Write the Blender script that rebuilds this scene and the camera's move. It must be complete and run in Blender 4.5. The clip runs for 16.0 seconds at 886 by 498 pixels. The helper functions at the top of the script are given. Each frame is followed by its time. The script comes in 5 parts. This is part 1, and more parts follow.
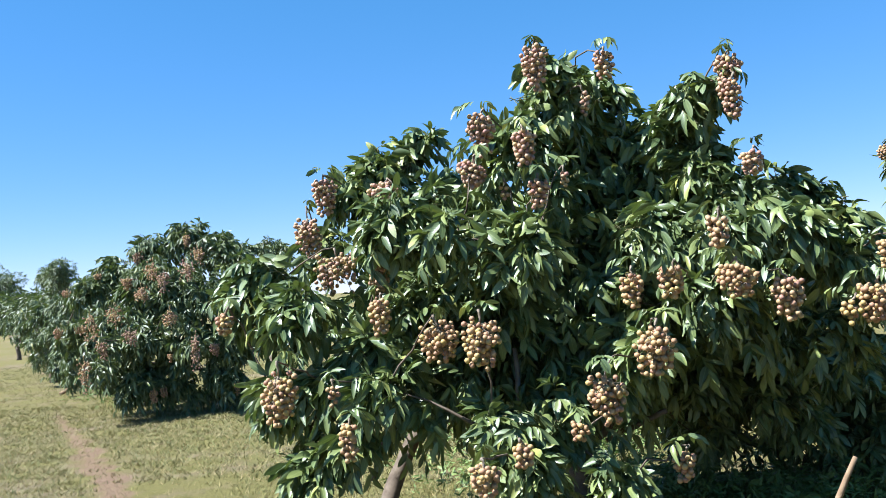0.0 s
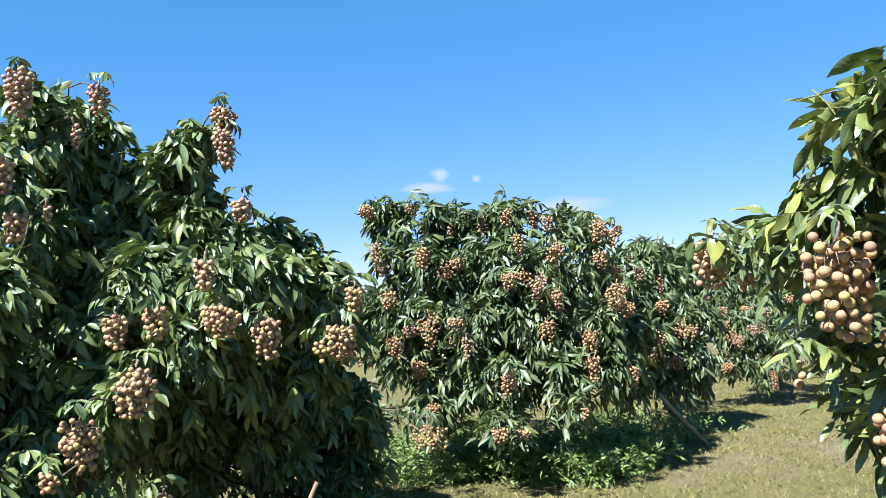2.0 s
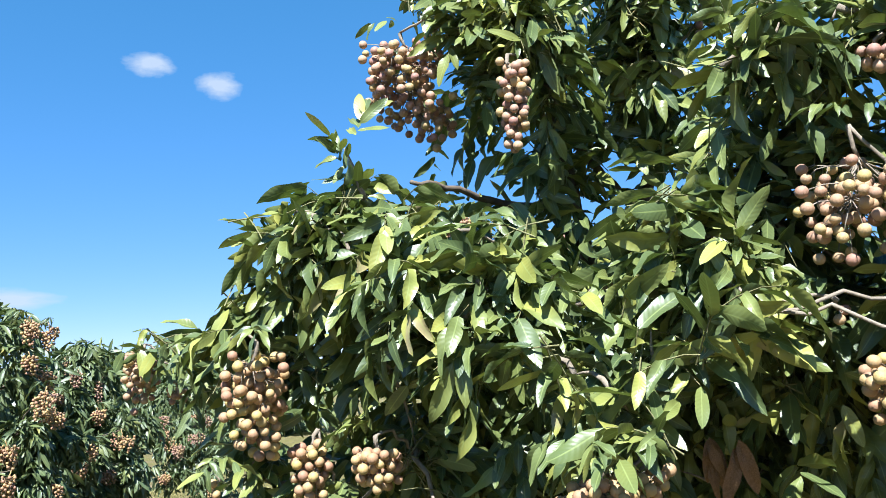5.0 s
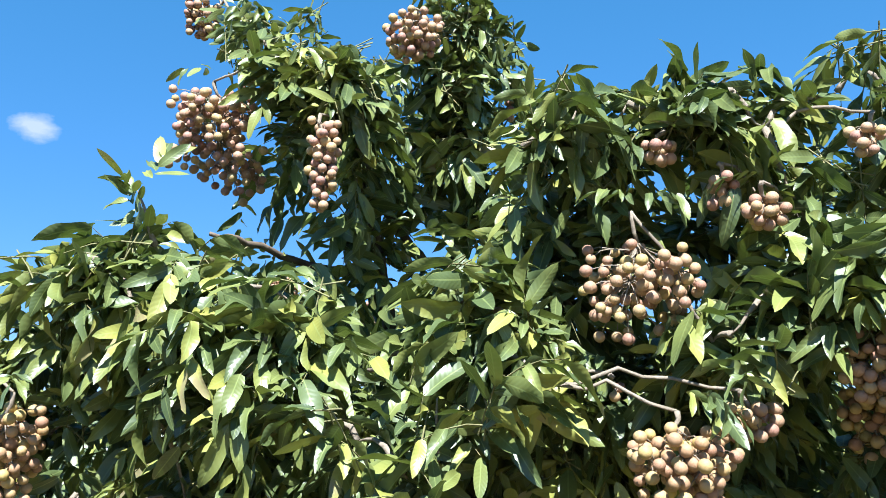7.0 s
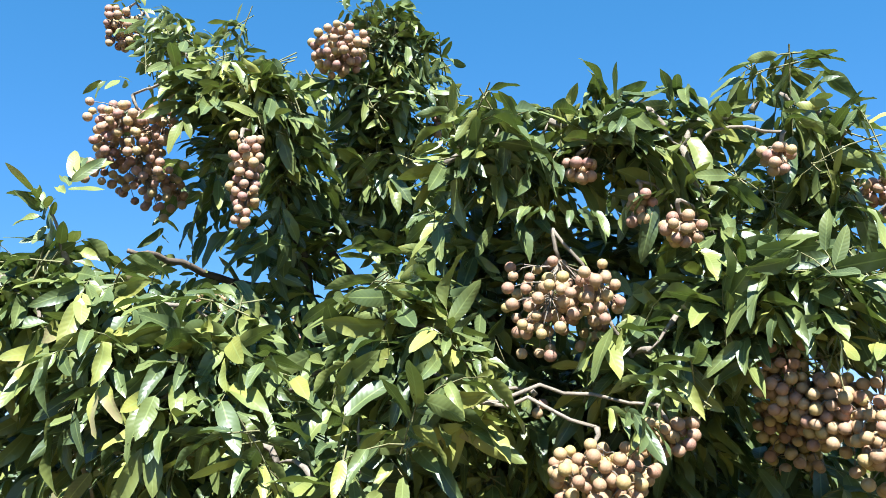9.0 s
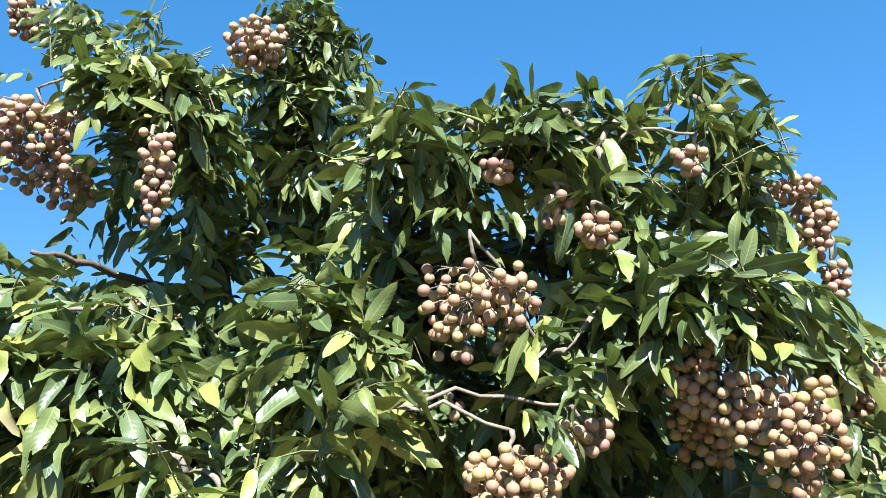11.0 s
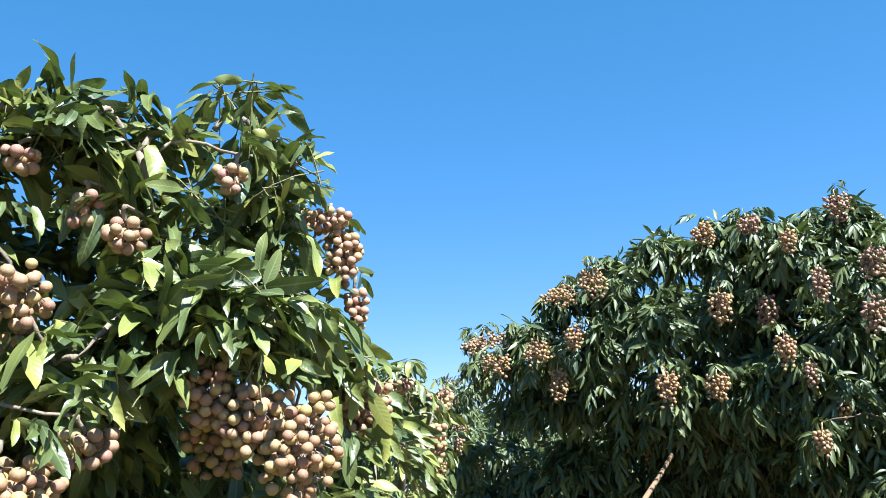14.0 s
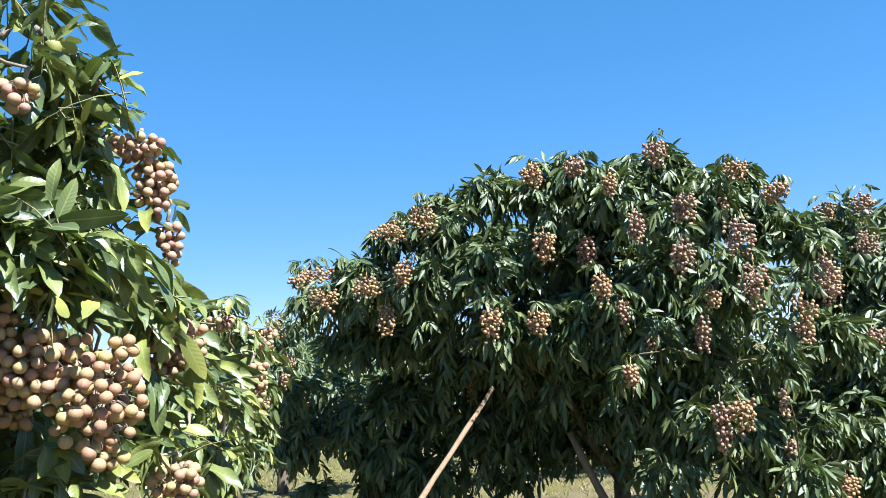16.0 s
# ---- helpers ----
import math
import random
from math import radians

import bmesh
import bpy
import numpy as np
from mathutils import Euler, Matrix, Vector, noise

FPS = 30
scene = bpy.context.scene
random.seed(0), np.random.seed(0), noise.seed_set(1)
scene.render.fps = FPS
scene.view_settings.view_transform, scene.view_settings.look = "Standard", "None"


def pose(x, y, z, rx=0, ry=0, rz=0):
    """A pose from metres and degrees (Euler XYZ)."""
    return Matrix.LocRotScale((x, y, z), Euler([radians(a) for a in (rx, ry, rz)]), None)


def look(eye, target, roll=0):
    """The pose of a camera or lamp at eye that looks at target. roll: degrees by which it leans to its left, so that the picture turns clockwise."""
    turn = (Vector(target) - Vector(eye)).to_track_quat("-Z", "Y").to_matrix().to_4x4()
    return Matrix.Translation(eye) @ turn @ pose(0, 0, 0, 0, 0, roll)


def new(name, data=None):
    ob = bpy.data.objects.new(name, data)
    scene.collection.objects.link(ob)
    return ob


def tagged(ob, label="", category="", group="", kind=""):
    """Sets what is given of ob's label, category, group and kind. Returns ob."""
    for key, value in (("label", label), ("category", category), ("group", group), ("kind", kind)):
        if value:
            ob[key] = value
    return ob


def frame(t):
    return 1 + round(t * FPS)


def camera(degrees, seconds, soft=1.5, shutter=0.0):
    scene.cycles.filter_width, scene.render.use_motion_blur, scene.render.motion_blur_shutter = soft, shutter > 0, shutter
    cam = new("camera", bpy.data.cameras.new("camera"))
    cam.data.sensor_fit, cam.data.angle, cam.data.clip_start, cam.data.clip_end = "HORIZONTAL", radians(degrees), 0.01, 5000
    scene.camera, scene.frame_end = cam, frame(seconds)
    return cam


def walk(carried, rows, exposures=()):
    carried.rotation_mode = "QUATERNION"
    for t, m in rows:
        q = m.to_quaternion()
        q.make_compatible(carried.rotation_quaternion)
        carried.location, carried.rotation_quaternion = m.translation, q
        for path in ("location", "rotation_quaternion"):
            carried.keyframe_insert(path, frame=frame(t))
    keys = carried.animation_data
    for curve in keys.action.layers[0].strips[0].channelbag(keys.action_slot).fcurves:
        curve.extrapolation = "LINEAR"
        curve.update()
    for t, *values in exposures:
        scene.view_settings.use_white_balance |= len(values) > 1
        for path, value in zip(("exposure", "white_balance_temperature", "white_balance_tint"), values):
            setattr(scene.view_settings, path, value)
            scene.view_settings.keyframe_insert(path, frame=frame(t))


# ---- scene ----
# ---------------------------------------------------------------- camera
cam = camera(55.0, 16.0, soft=0.6)


def heading(az, pitch, roll, at):
    """Camera pose from compass bearing, rise and lean in degrees."""
    c = math.cos(radians(pitch))
    d = (math.sin(radians(az)) * c, math.cos(radians(az)) * c, math.sin(radians(pitch)))
    return look(at, [a + b for a, b in zip(at, d)], roll)


PATH = [
    (0, 0.26, 2.43, -4.14, (0.008, -0.001, 1.432)),
    (0.5, 7.29, 2.53, -4.05, (0.042, -0.020, 1.425)),
    (1, 15.01, 2.59, -4.02, (0.067, -0.051, 1.433)),
    (1.5, 23.76, 2.88, -3.76, (0.056, -0.078, 1.425)),
    (2, 32.37, 3.35, -3.49, (0.075, -0.097, 1.408)),
    (2.5, 40.30, 3.86, -3.19, (0.088, -0.103, 1.409)),
    (3, 47.41, 4.65, -2.76, (0.115, -0.097, 1.404)),
    (3.5, 53.67, 5.44, -3.06, (0.132, -0.109, 1.414)),
    (4, 58.98, 6.49, -2.97, (0.150, -0.116, 1.421)),
    (4.5, 63.93, 7.63, -2.81, (0.161, -0.111, 1.424)),
    (5, 68.14, 8.47, -2.57, (0.166, -0.111, 1.429)),
    (5.2, 69.66, 8.75, -2.61, (0.168, -0.110, 1.430)),
    (7.3, 81.17, 13.55, -0.50, (0.225, -0.166, 1.406)),
    (7.5, 81.64, 13.70, -0.63, (0.228, -0.171, 1.406)),
    (8, 82.68, 13.73, -1.02, (0.228, -0.179, 1.412)),
    (10.3, 86.73, 13.68, -2.46, (0.237, -0.197, 1.421)),
    (10.5, 87.05, 13.48, -2.60, (0.241, -0.206, 1.427)),
    (11, 89.20, 13.20, -2.92, (0.246, -0.218, 1.439)),
    (11.5, 92.58, 13.44, -2.83, (0.237, -0.226, 1.437)),
    (12, 96.75, 13.49, -2.81, (0.234, -0.255, 1.439)),
    (12.5, 101.97, 13.19, -2.29, (0.228, -0.276, 1.455)),
    (13, 107.33, 13.10, -2.54, (0.205, -0.290, 1.446)),
    (13.5, 112.63, 12.96, -2.66, (0.209, -0.308, 1.444)),
    (14, 118.31, 12.94, -3.54, (0.201, -0.285, 1.415)),
    (14.5, 124.06, 12.12, -3.41, (0.215, -0.296, 1.439)),
    (15, 128.76, 10.90, -3.47, (0.234, -0.322, 1.471)),
    (15.5, 130.37, 9.51, -3.85, (0.250, -0.322, 1.468)),
    (16, 129.39, 7.68, -3.88, (0.253, -0.339, 1.443)),
]
walk(cam, [(t, heading(az, pitch, roll, at)) for t, az, pitch, roll, at in PATH], [(0.0, 1.75, 5500, 10), (4.5, 1.75, 5500, 10), (7.3, 1.9, 5500, 10), (12.0, 1.9, 5500, 10), (16.0, 1.84, 5500, 10)])

# ---------------------------------------------------------------- sky and sun
SUN_AZ, SUN_EL = -102.0, 54.0
world = bpy.data.worlds.new("sky")
scene.world = world
world.use_nodes = True
wn, wl = world.node_tree.nodes, world.node_tree.links
sky = wn.new("ShaderNodeTexSky")
sky.sky_type, sky.sun_disc = "NISHITA", False
sky.sun_elevation, sky.sun_rotation = radians(SUN_EL), radians(SUN_AZ)
sky.altitude = 2500
sky.air_density, sky.dust_density, sky.ozone_density = 1.0, 0.0, 2.6
clear = wn.new("ShaderNodeMix")
clear.data_type, clear.blend_type = "RGBA", "MULTIPLY"
clear.inputs[0].default_value, clear.inputs[7].default_value = 1.0, (0.885, 1.06, 1.0, 1.0)
wl.new(sky.outputs[0], clear.inputs[6])
split, even = wn.new("ShaderNodeSeparateColor"), wn.new("ShaderNodeCombineColor")
wl.new(clear.outputs[2], split.inputs[0])
for _c, _p in enumerate((0.62, 0.55, 0.62)):
    bend = wn.new("ShaderNodeMath")
    bend.operation, bend.inputs[1].default_value = "POWER", _p
    wl.new(split.outputs[_c], bend.inputs[0])
    wl.new(bend.outputs[0], even.inputs[_c])
deep = wn.new("ShaderNodeHueSaturation")
deep.inputs["Saturation"].default_value = 1.48
wl.new(even.outputs[0], deep.inputs["Color"])
wl.new(deep.outputs[0], wn["Background"].inputs[0])
wn["Background"].inputs[1].default_value = 0.098
sun = new("sun", bpy.data.lights.new("sun", "SUN"))
sun.data.energy, sun.data.angle, sun.data.color = 5.0, radians(0.55), (1.0, 0.95, 0.86)
_s = Vector((math.sin(radians(SUN_AZ)) * math.cos(radians(SUN_EL)), math.cos(radians(SUN_AZ)) * math.cos(radians(SUN_EL)), math.sin(radians(SUN_EL))))
sun.matrix_world = look(_s * 50, (0, 0, 0))


# ---------------------------------------------------------------- materials
def material(name, rough=0.6, metal=0.0, spec=0.5):
    m = bpy.data.materials.new(name)
    m.use_nodes = True
    n, l = m.node_tree.nodes, m.node_tree.links
    b = n["Principled BSDF"]
    b.inputs["Roughness"].default_value, b.inputs["Metallic"].default_value = rough, metal
    b.inputs["Specular IOR Level"].default_value = spec
    return m, n, l, b


def ramp(n, stops):
    r = n.new("ShaderNodeValToRGB")
    while len(r.color_ramp.elements) < len(stops):
        r.color_ramp.elements.new(0.5)
    for e, (p, c) in zip(r.color_ramp.elements, stops):
        e.position, e.color = p, (*c, 1)
    return r


def math_node(n, l, op, a, b=None, clamp=False):
    m = n.new("ShaderNodeMath")
    m.operation, m.use_clamp = op, clamp
    for i, v in enumerate((a, b)):
        if v is None:
            continue
        if isinstance(v, (int, float)):
            m.inputs[i].default_value = v
        else:
            l.new(v, m.inputs[i])
    return m.outputs[0]


def noise_node(n, l, scale, detail=4.0, coord=None, rough=0.55):
    t = n.new("ShaderNodeTexNoise")
    t.inputs["Scale"].default_value, t.inputs["Detail"].default_value, t.inputs["Roughness"].default_value = scale, detail, rough
    if coord is not None:
        l.new(coord, t.inputs["Vector"])
    return t


def mixed(n, l, fac, a, b, mode="MIX"):
    m = n.new("ShaderNodeMix")
    m.data_type, m.blend_type = "RGBA", mode
    for i, v in ((0, fac), (6, a), (7, b)):
        if isinstance(v, (int, float)):
            m.inputs[i].default_value = v
        elif isinstance(v, tuple):
            m.inputs[i].default_value = (*v, 1)
        else:
            l.new(v, m.inputs[i])
    return m.outputs[2]


def leaf_material(name, single, stops, gloss=0.42, thin=0.11, veins=0.05):
    """Glossy, slightly translucent leaf; its midrib and side veins follow the blade's UV."""
    m, n, l, b = material(name, gloss, 0.0, 0.5)
    uv = n.new("ShaderNodeUVMap")
    sep = n.new("ShaderNodeSeparateXYZ")
    l.new(uv.outputs[0], sep.inputs[0])
    u, v = sep.outputs[0], sep.outputs[1]
    across = math_node(n, l, "ABSOLUTE", math_node(n, l, "SUBTRACT", v, 0.5))
    rib = math_node(n, l, "SUBTRACT", 1.0, math_node(n, l, "MULTIPLY", across, 16.0), True)
    wave = math_node(n, l, "SINE", math_node(n, l, "MULTIPLY", math_node(n, l, "SUBTRACT", u, math_node(n, l, "MULTIPLY", across, 0.28)), 62.0))
    if single:
        rnd = n.new("ShaderNodeObjectInfo").outputs["Random"]
    else:
        rnd = n.new("ShaderNodeNewGeometry").outputs["Random Per Island"]
    tone = ramp(n, stops)
    co = n.new("ShaderNodeNewGeometry").outputs["Position"]
    blot = noise_node(n, l, 26.0, 3.0, co)
    patch = noise_node(n, l, 2.2, 2.0, co)
    sprays = noise_node(n, l, 6.5, 1.0, co)
    l.new(math_node(n, l, "ADD", math_node(n, l, "MULTIPLY", rnd, 0.62), math_node(n, l, "MULTIPLY", math_node(n, l, "SUBTRACT", sprays.outputs[0], 0.32), 1.05), True), tone.inputs[0])
    col = mixed(n, l, math_node(n, l, "MULTIPLY", blot.outputs[0], 0.42), tone.outputs[0], (0.125, 0.15, 0.05))
    col = mixed(n, l, math_node(n, l, "MULTIPLY", patch.outputs[0], 0.3), col, (0.045, 0.09, 0.035))
    col = mixed(n, l, math_node(n, l, "MULTIPLY", rib, 0.55), col, (0.26, 0.31, 0.10))
    l.new(col, b.inputs["Base Color"])
    bump = n.new("ShaderNodeBump")
    bump.inputs["Strength"].default_value, bump.inputs["Distance"].default_value = veins, 0.003
    l.new(math_node(n, l, "ADD", wave, math_node(n, l, "MULTIPLY", rib, -1.5)), bump.inputs["Height"])
    l.new(bump.outputs[0], b.inputs["Normal"])
    tr = n.new("ShaderNodeBsdfTranslucent")
    l.new(mixed(n, l, 0.5, col, (0.20, 0.30, 0.02)), tr.inputs["Color"])
    mix = n.new("ShaderNodeMixShader")
    mix.inputs[0].default_value = thin
    l.new(b.outputs[0], mix.inputs[1])
    l.new(tr.outputs[0], mix.inputs[2])
    l.new(mix.outputs[0], n["Material Output"].inputs["Surface"])
    return m


GREENS = [(0.0, (0.024, 0.040, 0.021)), (0.45, (0.058, 0.078, 0.031)), (0.8, (0.118, 0.134, 0.042)), (0.95, (0.19, 0.19, 0.048)), (0.985, (0.29, 0.25, 0.06))]
FRESH = [(0.0, (0.025, 0.04, 0.02)), (0.4, (0.09, 0.114, 0.035)), (0.68, (0.198, 0.211, 0.048)), (0.86, (0.33, 0.314, 0.061)), (0.95, (0.4, 0.369, 0.072)), (0.99, (0.352, 0.275, 0.132))]
MIDDLE = [(0.0, (0.035, 0.056, 0.026)), (0.45, (0.107, 0.142, 0.05)), (0.8, (0.212, 0.237, 0.068)), (0.95, (0.342, 0.33, 0.078)), (0.985, (0.4, 0.383, 0.094))]
LEAF = leaf_material("longan_leaf", False, GREENS, 0.48)
LEAF_MID = leaf_material("longan_leaf_middle", False, MIDDLE)
LEAF_FRESH = leaf_material("longan_leaf_fresh", False, FRESH, 0.40, 0.13, 0.07)
LEAF_ONE = leaf_material("longan_leaf_single", True, FRESH, 0.40, 0.13, 0.07)


def fruit_material(name, single, tint=(1.0, 1.0, 1.0)):
    m, n, l, b = material(name, 0.58, 0, 0.35)
    rnd = n.new("ShaderNodeObjectInfo").outputs["Random"] if single else n.new("ShaderNodeNewGeometry").outputs["Random Per Island"]
    k = 1.14 if single else 0.98
    tone = ramp(n, [(q, tuple(k * v * w for v, w in zip(c, tint))) for q, c in [(0.0, (0.246, 0.135, 0.102)), (0.35, (0.303, 0.197, 0.123)), (0.75, (0.344, 0.246, 0.131)), (1.0, (0.353, 0.279, 0.107))]])
    l.new(rnd, tone.inputs[0])
    co = n.new("ShaderNodeTexCoord").outputs["Object"]
    blot = noise_node(n, l, 90.0, 4.0, co)
    col = mixed(n, l, math_node(n, l, "MULTIPLY", blot.outputs[0], 0.38), tone.outputs[0], (0.22, 0.13, 0.065))
    l.new(col, b.inputs["Base Color"])
    fine = noise_node(n, l, 420.0, 2.0, co)
    bump = n.new("ShaderNodeBump")
    bump.inputs["Strength"].default_value, bump.inputs["Distance"].default_value = 0.35, 0.001
    l.new(fine.outputs[0], bump.inputs["Height"])
    l.new(bump.outputs[0], b.inputs["Normal"])
    return m


FRUIT = fruit_material("longan_skin", False, (1.1, 1.0, 0.84))
FRUIT_ONE = fruit_material("longan_skin_single", True, (1.05, 1.0, 0.92))
FRUIT_PINK = fruit_material("longan_skin_pinkish", True, (1.08, 0.97, 1.04))
FRUIT_GOLD = fruit_material("longan_skin_golden", True, (1.07, 1.01, 0.82))
FRUIT_ROSE = fruit_material("longan_skin_rosy", False, (1.0, 0.92, 1.02))


def bark_material(name, dark, light, scale=18.0):
    m, n, l, b = material(name, 0.85, 0, 0.2)
    co = n.new("ShaderNodeTexCoord").outputs["Object"]
    a, c = noise_node(n, l, scale, 6.0, co, 0.65), noise_node(n, l, scale * 5, 4.0, co)
    tone = ramp(n, [(0.3, dark), (0.7, light)])
    l.new(a.outputs[0], tone.inputs[0])
    l.new(mixed(n, l, math_node(n, l, "MULTIPLY", c.outputs[0], 0.5), tone.outputs[0], dark), b.inputs["Base Color"])
    bump = n.new("ShaderNodeBump")
    bump.inputs["Strength"].default_value, bump.inputs["Distance"].default_value = 0.6, 0.01
    l.new(a.outputs[0], bump.inputs["Height"])
    l.new(bump.outputs[0], b.inputs["Normal"])
    return m


BARK = bark_material("bark", (0.072, 0.052, 0.036), (0.192, 0.152, 0.108))
TWIG = bark_material("twig", (0.15, 0.12, 0.085), (0.33, 0.275, 0.205), 40.0)
STALK = bark_material("leaf_stalk", (0.13, 0.12, 0.05), (0.25, 0.24, 0.11), 40.0)
POLE = bark_material("bamboo_pole", (0.144, 0.124, 0.104), (0.288, 0.260, 0.224), 12.0)
STAKE = bark_material("stake_wood", (0.160, 0.104, 0.060), (0.288, 0.200, 0.120), 25.0)


def ground_material():
    m, n, l, b = material("orchard_ground", 0.95, 0, 0.1)
    co = n.new("ShaderNodeTexCoord").outputs["Object"]
    big, mid, fine = noise_node(n, l, 0.35, 5.0, co), noise_node(n, l, 2.4, 5.0, co), noise_node(n, l, 34.0, 6.0, co, 0.7)
    grass = mixed(n, l, fine.outputs[0], (0.080, 0.074, 0.022), (0.188, 0.160, 0.058))
    dry = mixed(n, l, fine.outputs[0], (0.115, 0.079, 0.047), (0.230, 0.180, 0.115))
    f = ramp(n, [(0.48, (0, 0, 0)), (0.66, (1, 1, 1))])
    l.new(math_node(n, l, "ADD", math_node(n, l, "MULTIPLY", big.outputs[0], 0.5), math_node(n, l, "MULTIPLY", mid.outputs[0], 0.5)), f.inputs[0])
    col = mixed(n, l, f.outputs[0], grass, dry)
    # a narrow worn strip of reddish soil
    sep = n.new("ShaderNodeSeparateXYZ")
    l.new(co, sep.inputs[0])
    off = math_node(n, l, "ABSOLUTE", math_node(n, l, "SUBTRACT", math_node(n, l, "ADD", sep.outputs[0], math_node(n, l, "MULTIPLY", sep.outputs[1], 0.534)), 0.938))
    worn = math_node(n, l, "SUBTRACT", math_node(n, l, "ADD", mid.outputs[0], math_node(n, l, "MULTIPLY", fine.outputs[0], 0.4)), math_node(n, l, "MULTIPLY", off, 1.9))
    wr = ramp(n, [(0.30, (0, 0, 0)), (0.5, (1, 1, 1))])
    rest = n.new("ShaderNodeVectorMath")
    rest.operation = "DISTANCE"
    l.new(co, rest.inputs[0])
    rest.inputs[1].default_value = (-3.19, 7.73, 0.0)
    l.new(math_node(n, l, "SUBTRACT", worn, math_node(n, l, "MULTIPLY", rest.outputs["Value"], 0.06)), wr.inputs[0])
    col = mixed(n, l, math_node(n, l, "MULTIPLY", wr.outputs[0], 0.8), col, (0.18, 0.115, 0.075))
    l.new(col, b.inputs["Base Color"])
    bump = n.new("ShaderNodeBump")
    bump.inputs["Strength"].default_value, bump.inputs["Distance"].default_value = 1.0, 0.03
    l.new(fine.outputs[0], bump.inputs["Height"])
    l.new(bump.outputs[0], b.inputs["Normal"])
    return m


GROUND = ground_material()


def grass_material():
    m, n, l, b = material("grass_blades", 0.6, 0, 0.3)
    tone = ramp(n, [(0.0, (0.078, 0.090, 0.022)), (0.4, (0.155, 0.147, 0.040)), (0.75, (0.235, 0.198, 0.066)), (1.0, (0.325, 0.25, 0.12))])
    l.new(n.new("ShaderNodeNewGeometry").outputs["Random Per Island"], tone.inputs[0])
    l.new(tone.outputs[0], b.inputs["Base Color"])
    return m


GRASS = grass_material()
WEED = leaf_material("weed_leaf", False, [(0.0, (0.080, 0.136, 0.024)), (0.6, (0.160, 0.224, 0.040)), (1.0, (0.256, 0.296, 0.064))], 0.55)


# ---------------------------------------------------------------- mesh tools
def mesh_object(name, verts, faces, mat, parent=None, uv=None, smooth=True):
    me = bpy.data.meshes.new(name)
    me.from_pydata([tuple(v) for v in np.asarray(verts).tolist()], [], faces if isinstance(faces, list) else faces.tolist())
    if uv is not None:
        layer = me.uv_layers.new(name="UVMap")
        loops = np.empty(len(me.loops), dtype=np.int32)
        me.loops.foreach_get("vertex_index", loops)
        layer.data.foreach_set("uv", np.asarray(uv)[loops].astype(np.float32).ravel())
    if smooth:
        me.polygons.foreach_set("use_smooth", np.ones(len(me.polygons), dtype=bool))
    me.materials.append(mat)
    me.update()
    ob = new(name, me)
    if parent is not None:
        ob.parent = parent
    return ob


def tube(points, radii, sides=6):
    """Verts and faces of a tapered tube along points."""
    pts = [Vector(p) for p in points]
    verts, faces = [], []
    for i, p in enumerate(pts):
        d = (pts[min(i + 1, len(pts) - 1)] - pts[max(i - 1, 0)]).normalized()
        a = d.cross(Vector((0.31, 0.17, 0.93))).normalized()
        c = d.cross(a)
        for k in range(sides):
            t = 2 * math.pi * k / sides
            verts.append(p + (a * math.cos(t) + c * math.sin(t)) * radii[i])
    for i in range(len(pts) - 1):
        for k in range(sides):
            j = (k + 1) % sides
            faces.append((i * sides + k, i * sides + j, (i + 1) * sides + j, (i + 1) * sides + k))
    faces.append(tuple(range(sides))[::-1])
    faces.append(tuple(range((len(pts) - 1) * sides, len(pts) * sides)))
    return [tuple(v) for v in verts], faces


def joined(pieces):
    verts, faces = [], []
    for v, f in pieces:
        o = len(verts)
        verts += v
        faces += [tuple(i + o for i in q) for q in f]
    return verts, faces


def bent(a, b, sag, rng, steps=7, wobble=0.02):
    """A crooked line from a to b that bows upwards by sag."""
    a, b = Vector(a), Vector(b)
    out = []
    for i in range(steps):
        t = i / (steps - 1)
        p = a.lerp(b, t)
        p.z += sag * math.sin(math.pi * t)
        if 0 < i < steps - 1:
            p += Vector([rng.uniform(-wobble, wobble) for _ in range(3)])
        out.append(p)
    return out


# ---------------------------------------------------------------- leaves
def leaf_template(segments, half, blunt=0.66, wavy=0.02):
    """A lance-shaped blade along +x, length 1, folded along its midrib and arched; with UV."""
    verts, faces, uv = [(0, 0, 0)], [], [(0, 0.5)]
    for i in range(1, segments):
        u = i / segments
        w = half * math.sin(math.pi * u ** 0.88) ** blunt
        z = -0.16 * u * u
        for side in (-1, 0, 1):
            ripple = wavy * math.sin((9.0 if wavy < 0.03 else 15.0) * u + 1.7 * side)
            verts.append((u, side * w, z + (0.3 * w + ripple if side else 0.0)))
            uv.append((u, 0.5 + 0.5 * side))
    verts.append((1.0, 0, -0.17))
    uv.append((1.0, 0.5))
    last = len(verts) - 1
    row = lambda i: 1 + 3 * (i - 1)
    faces += [(0, row(1) + 1, row(1)), (0, row(1) + 2, row(1) + 1)]
    for i in range(1, segments - 1):
        for k in (0, 1):
            faces.append((row(i) + k, row(i) + k + 1, row(i + 1) + k + 1, row(i + 1) + k))
    r = row(segments - 1)
    faces += [(r, r + 1, last), (r + 1, r + 2, last)]
    return np.array(verts, float), faces, np.array(uv, float)


FINE, COARSE, BROAD = leaf_template(6, 0.155), leaf_template(4, 0.125), leaf_template(10, 0.152, 0.58, 0.028)


def unit(v):
    return v / np.maximum(np.linalg.norm(v, axis=-1, keepdims=True), 1e-9)


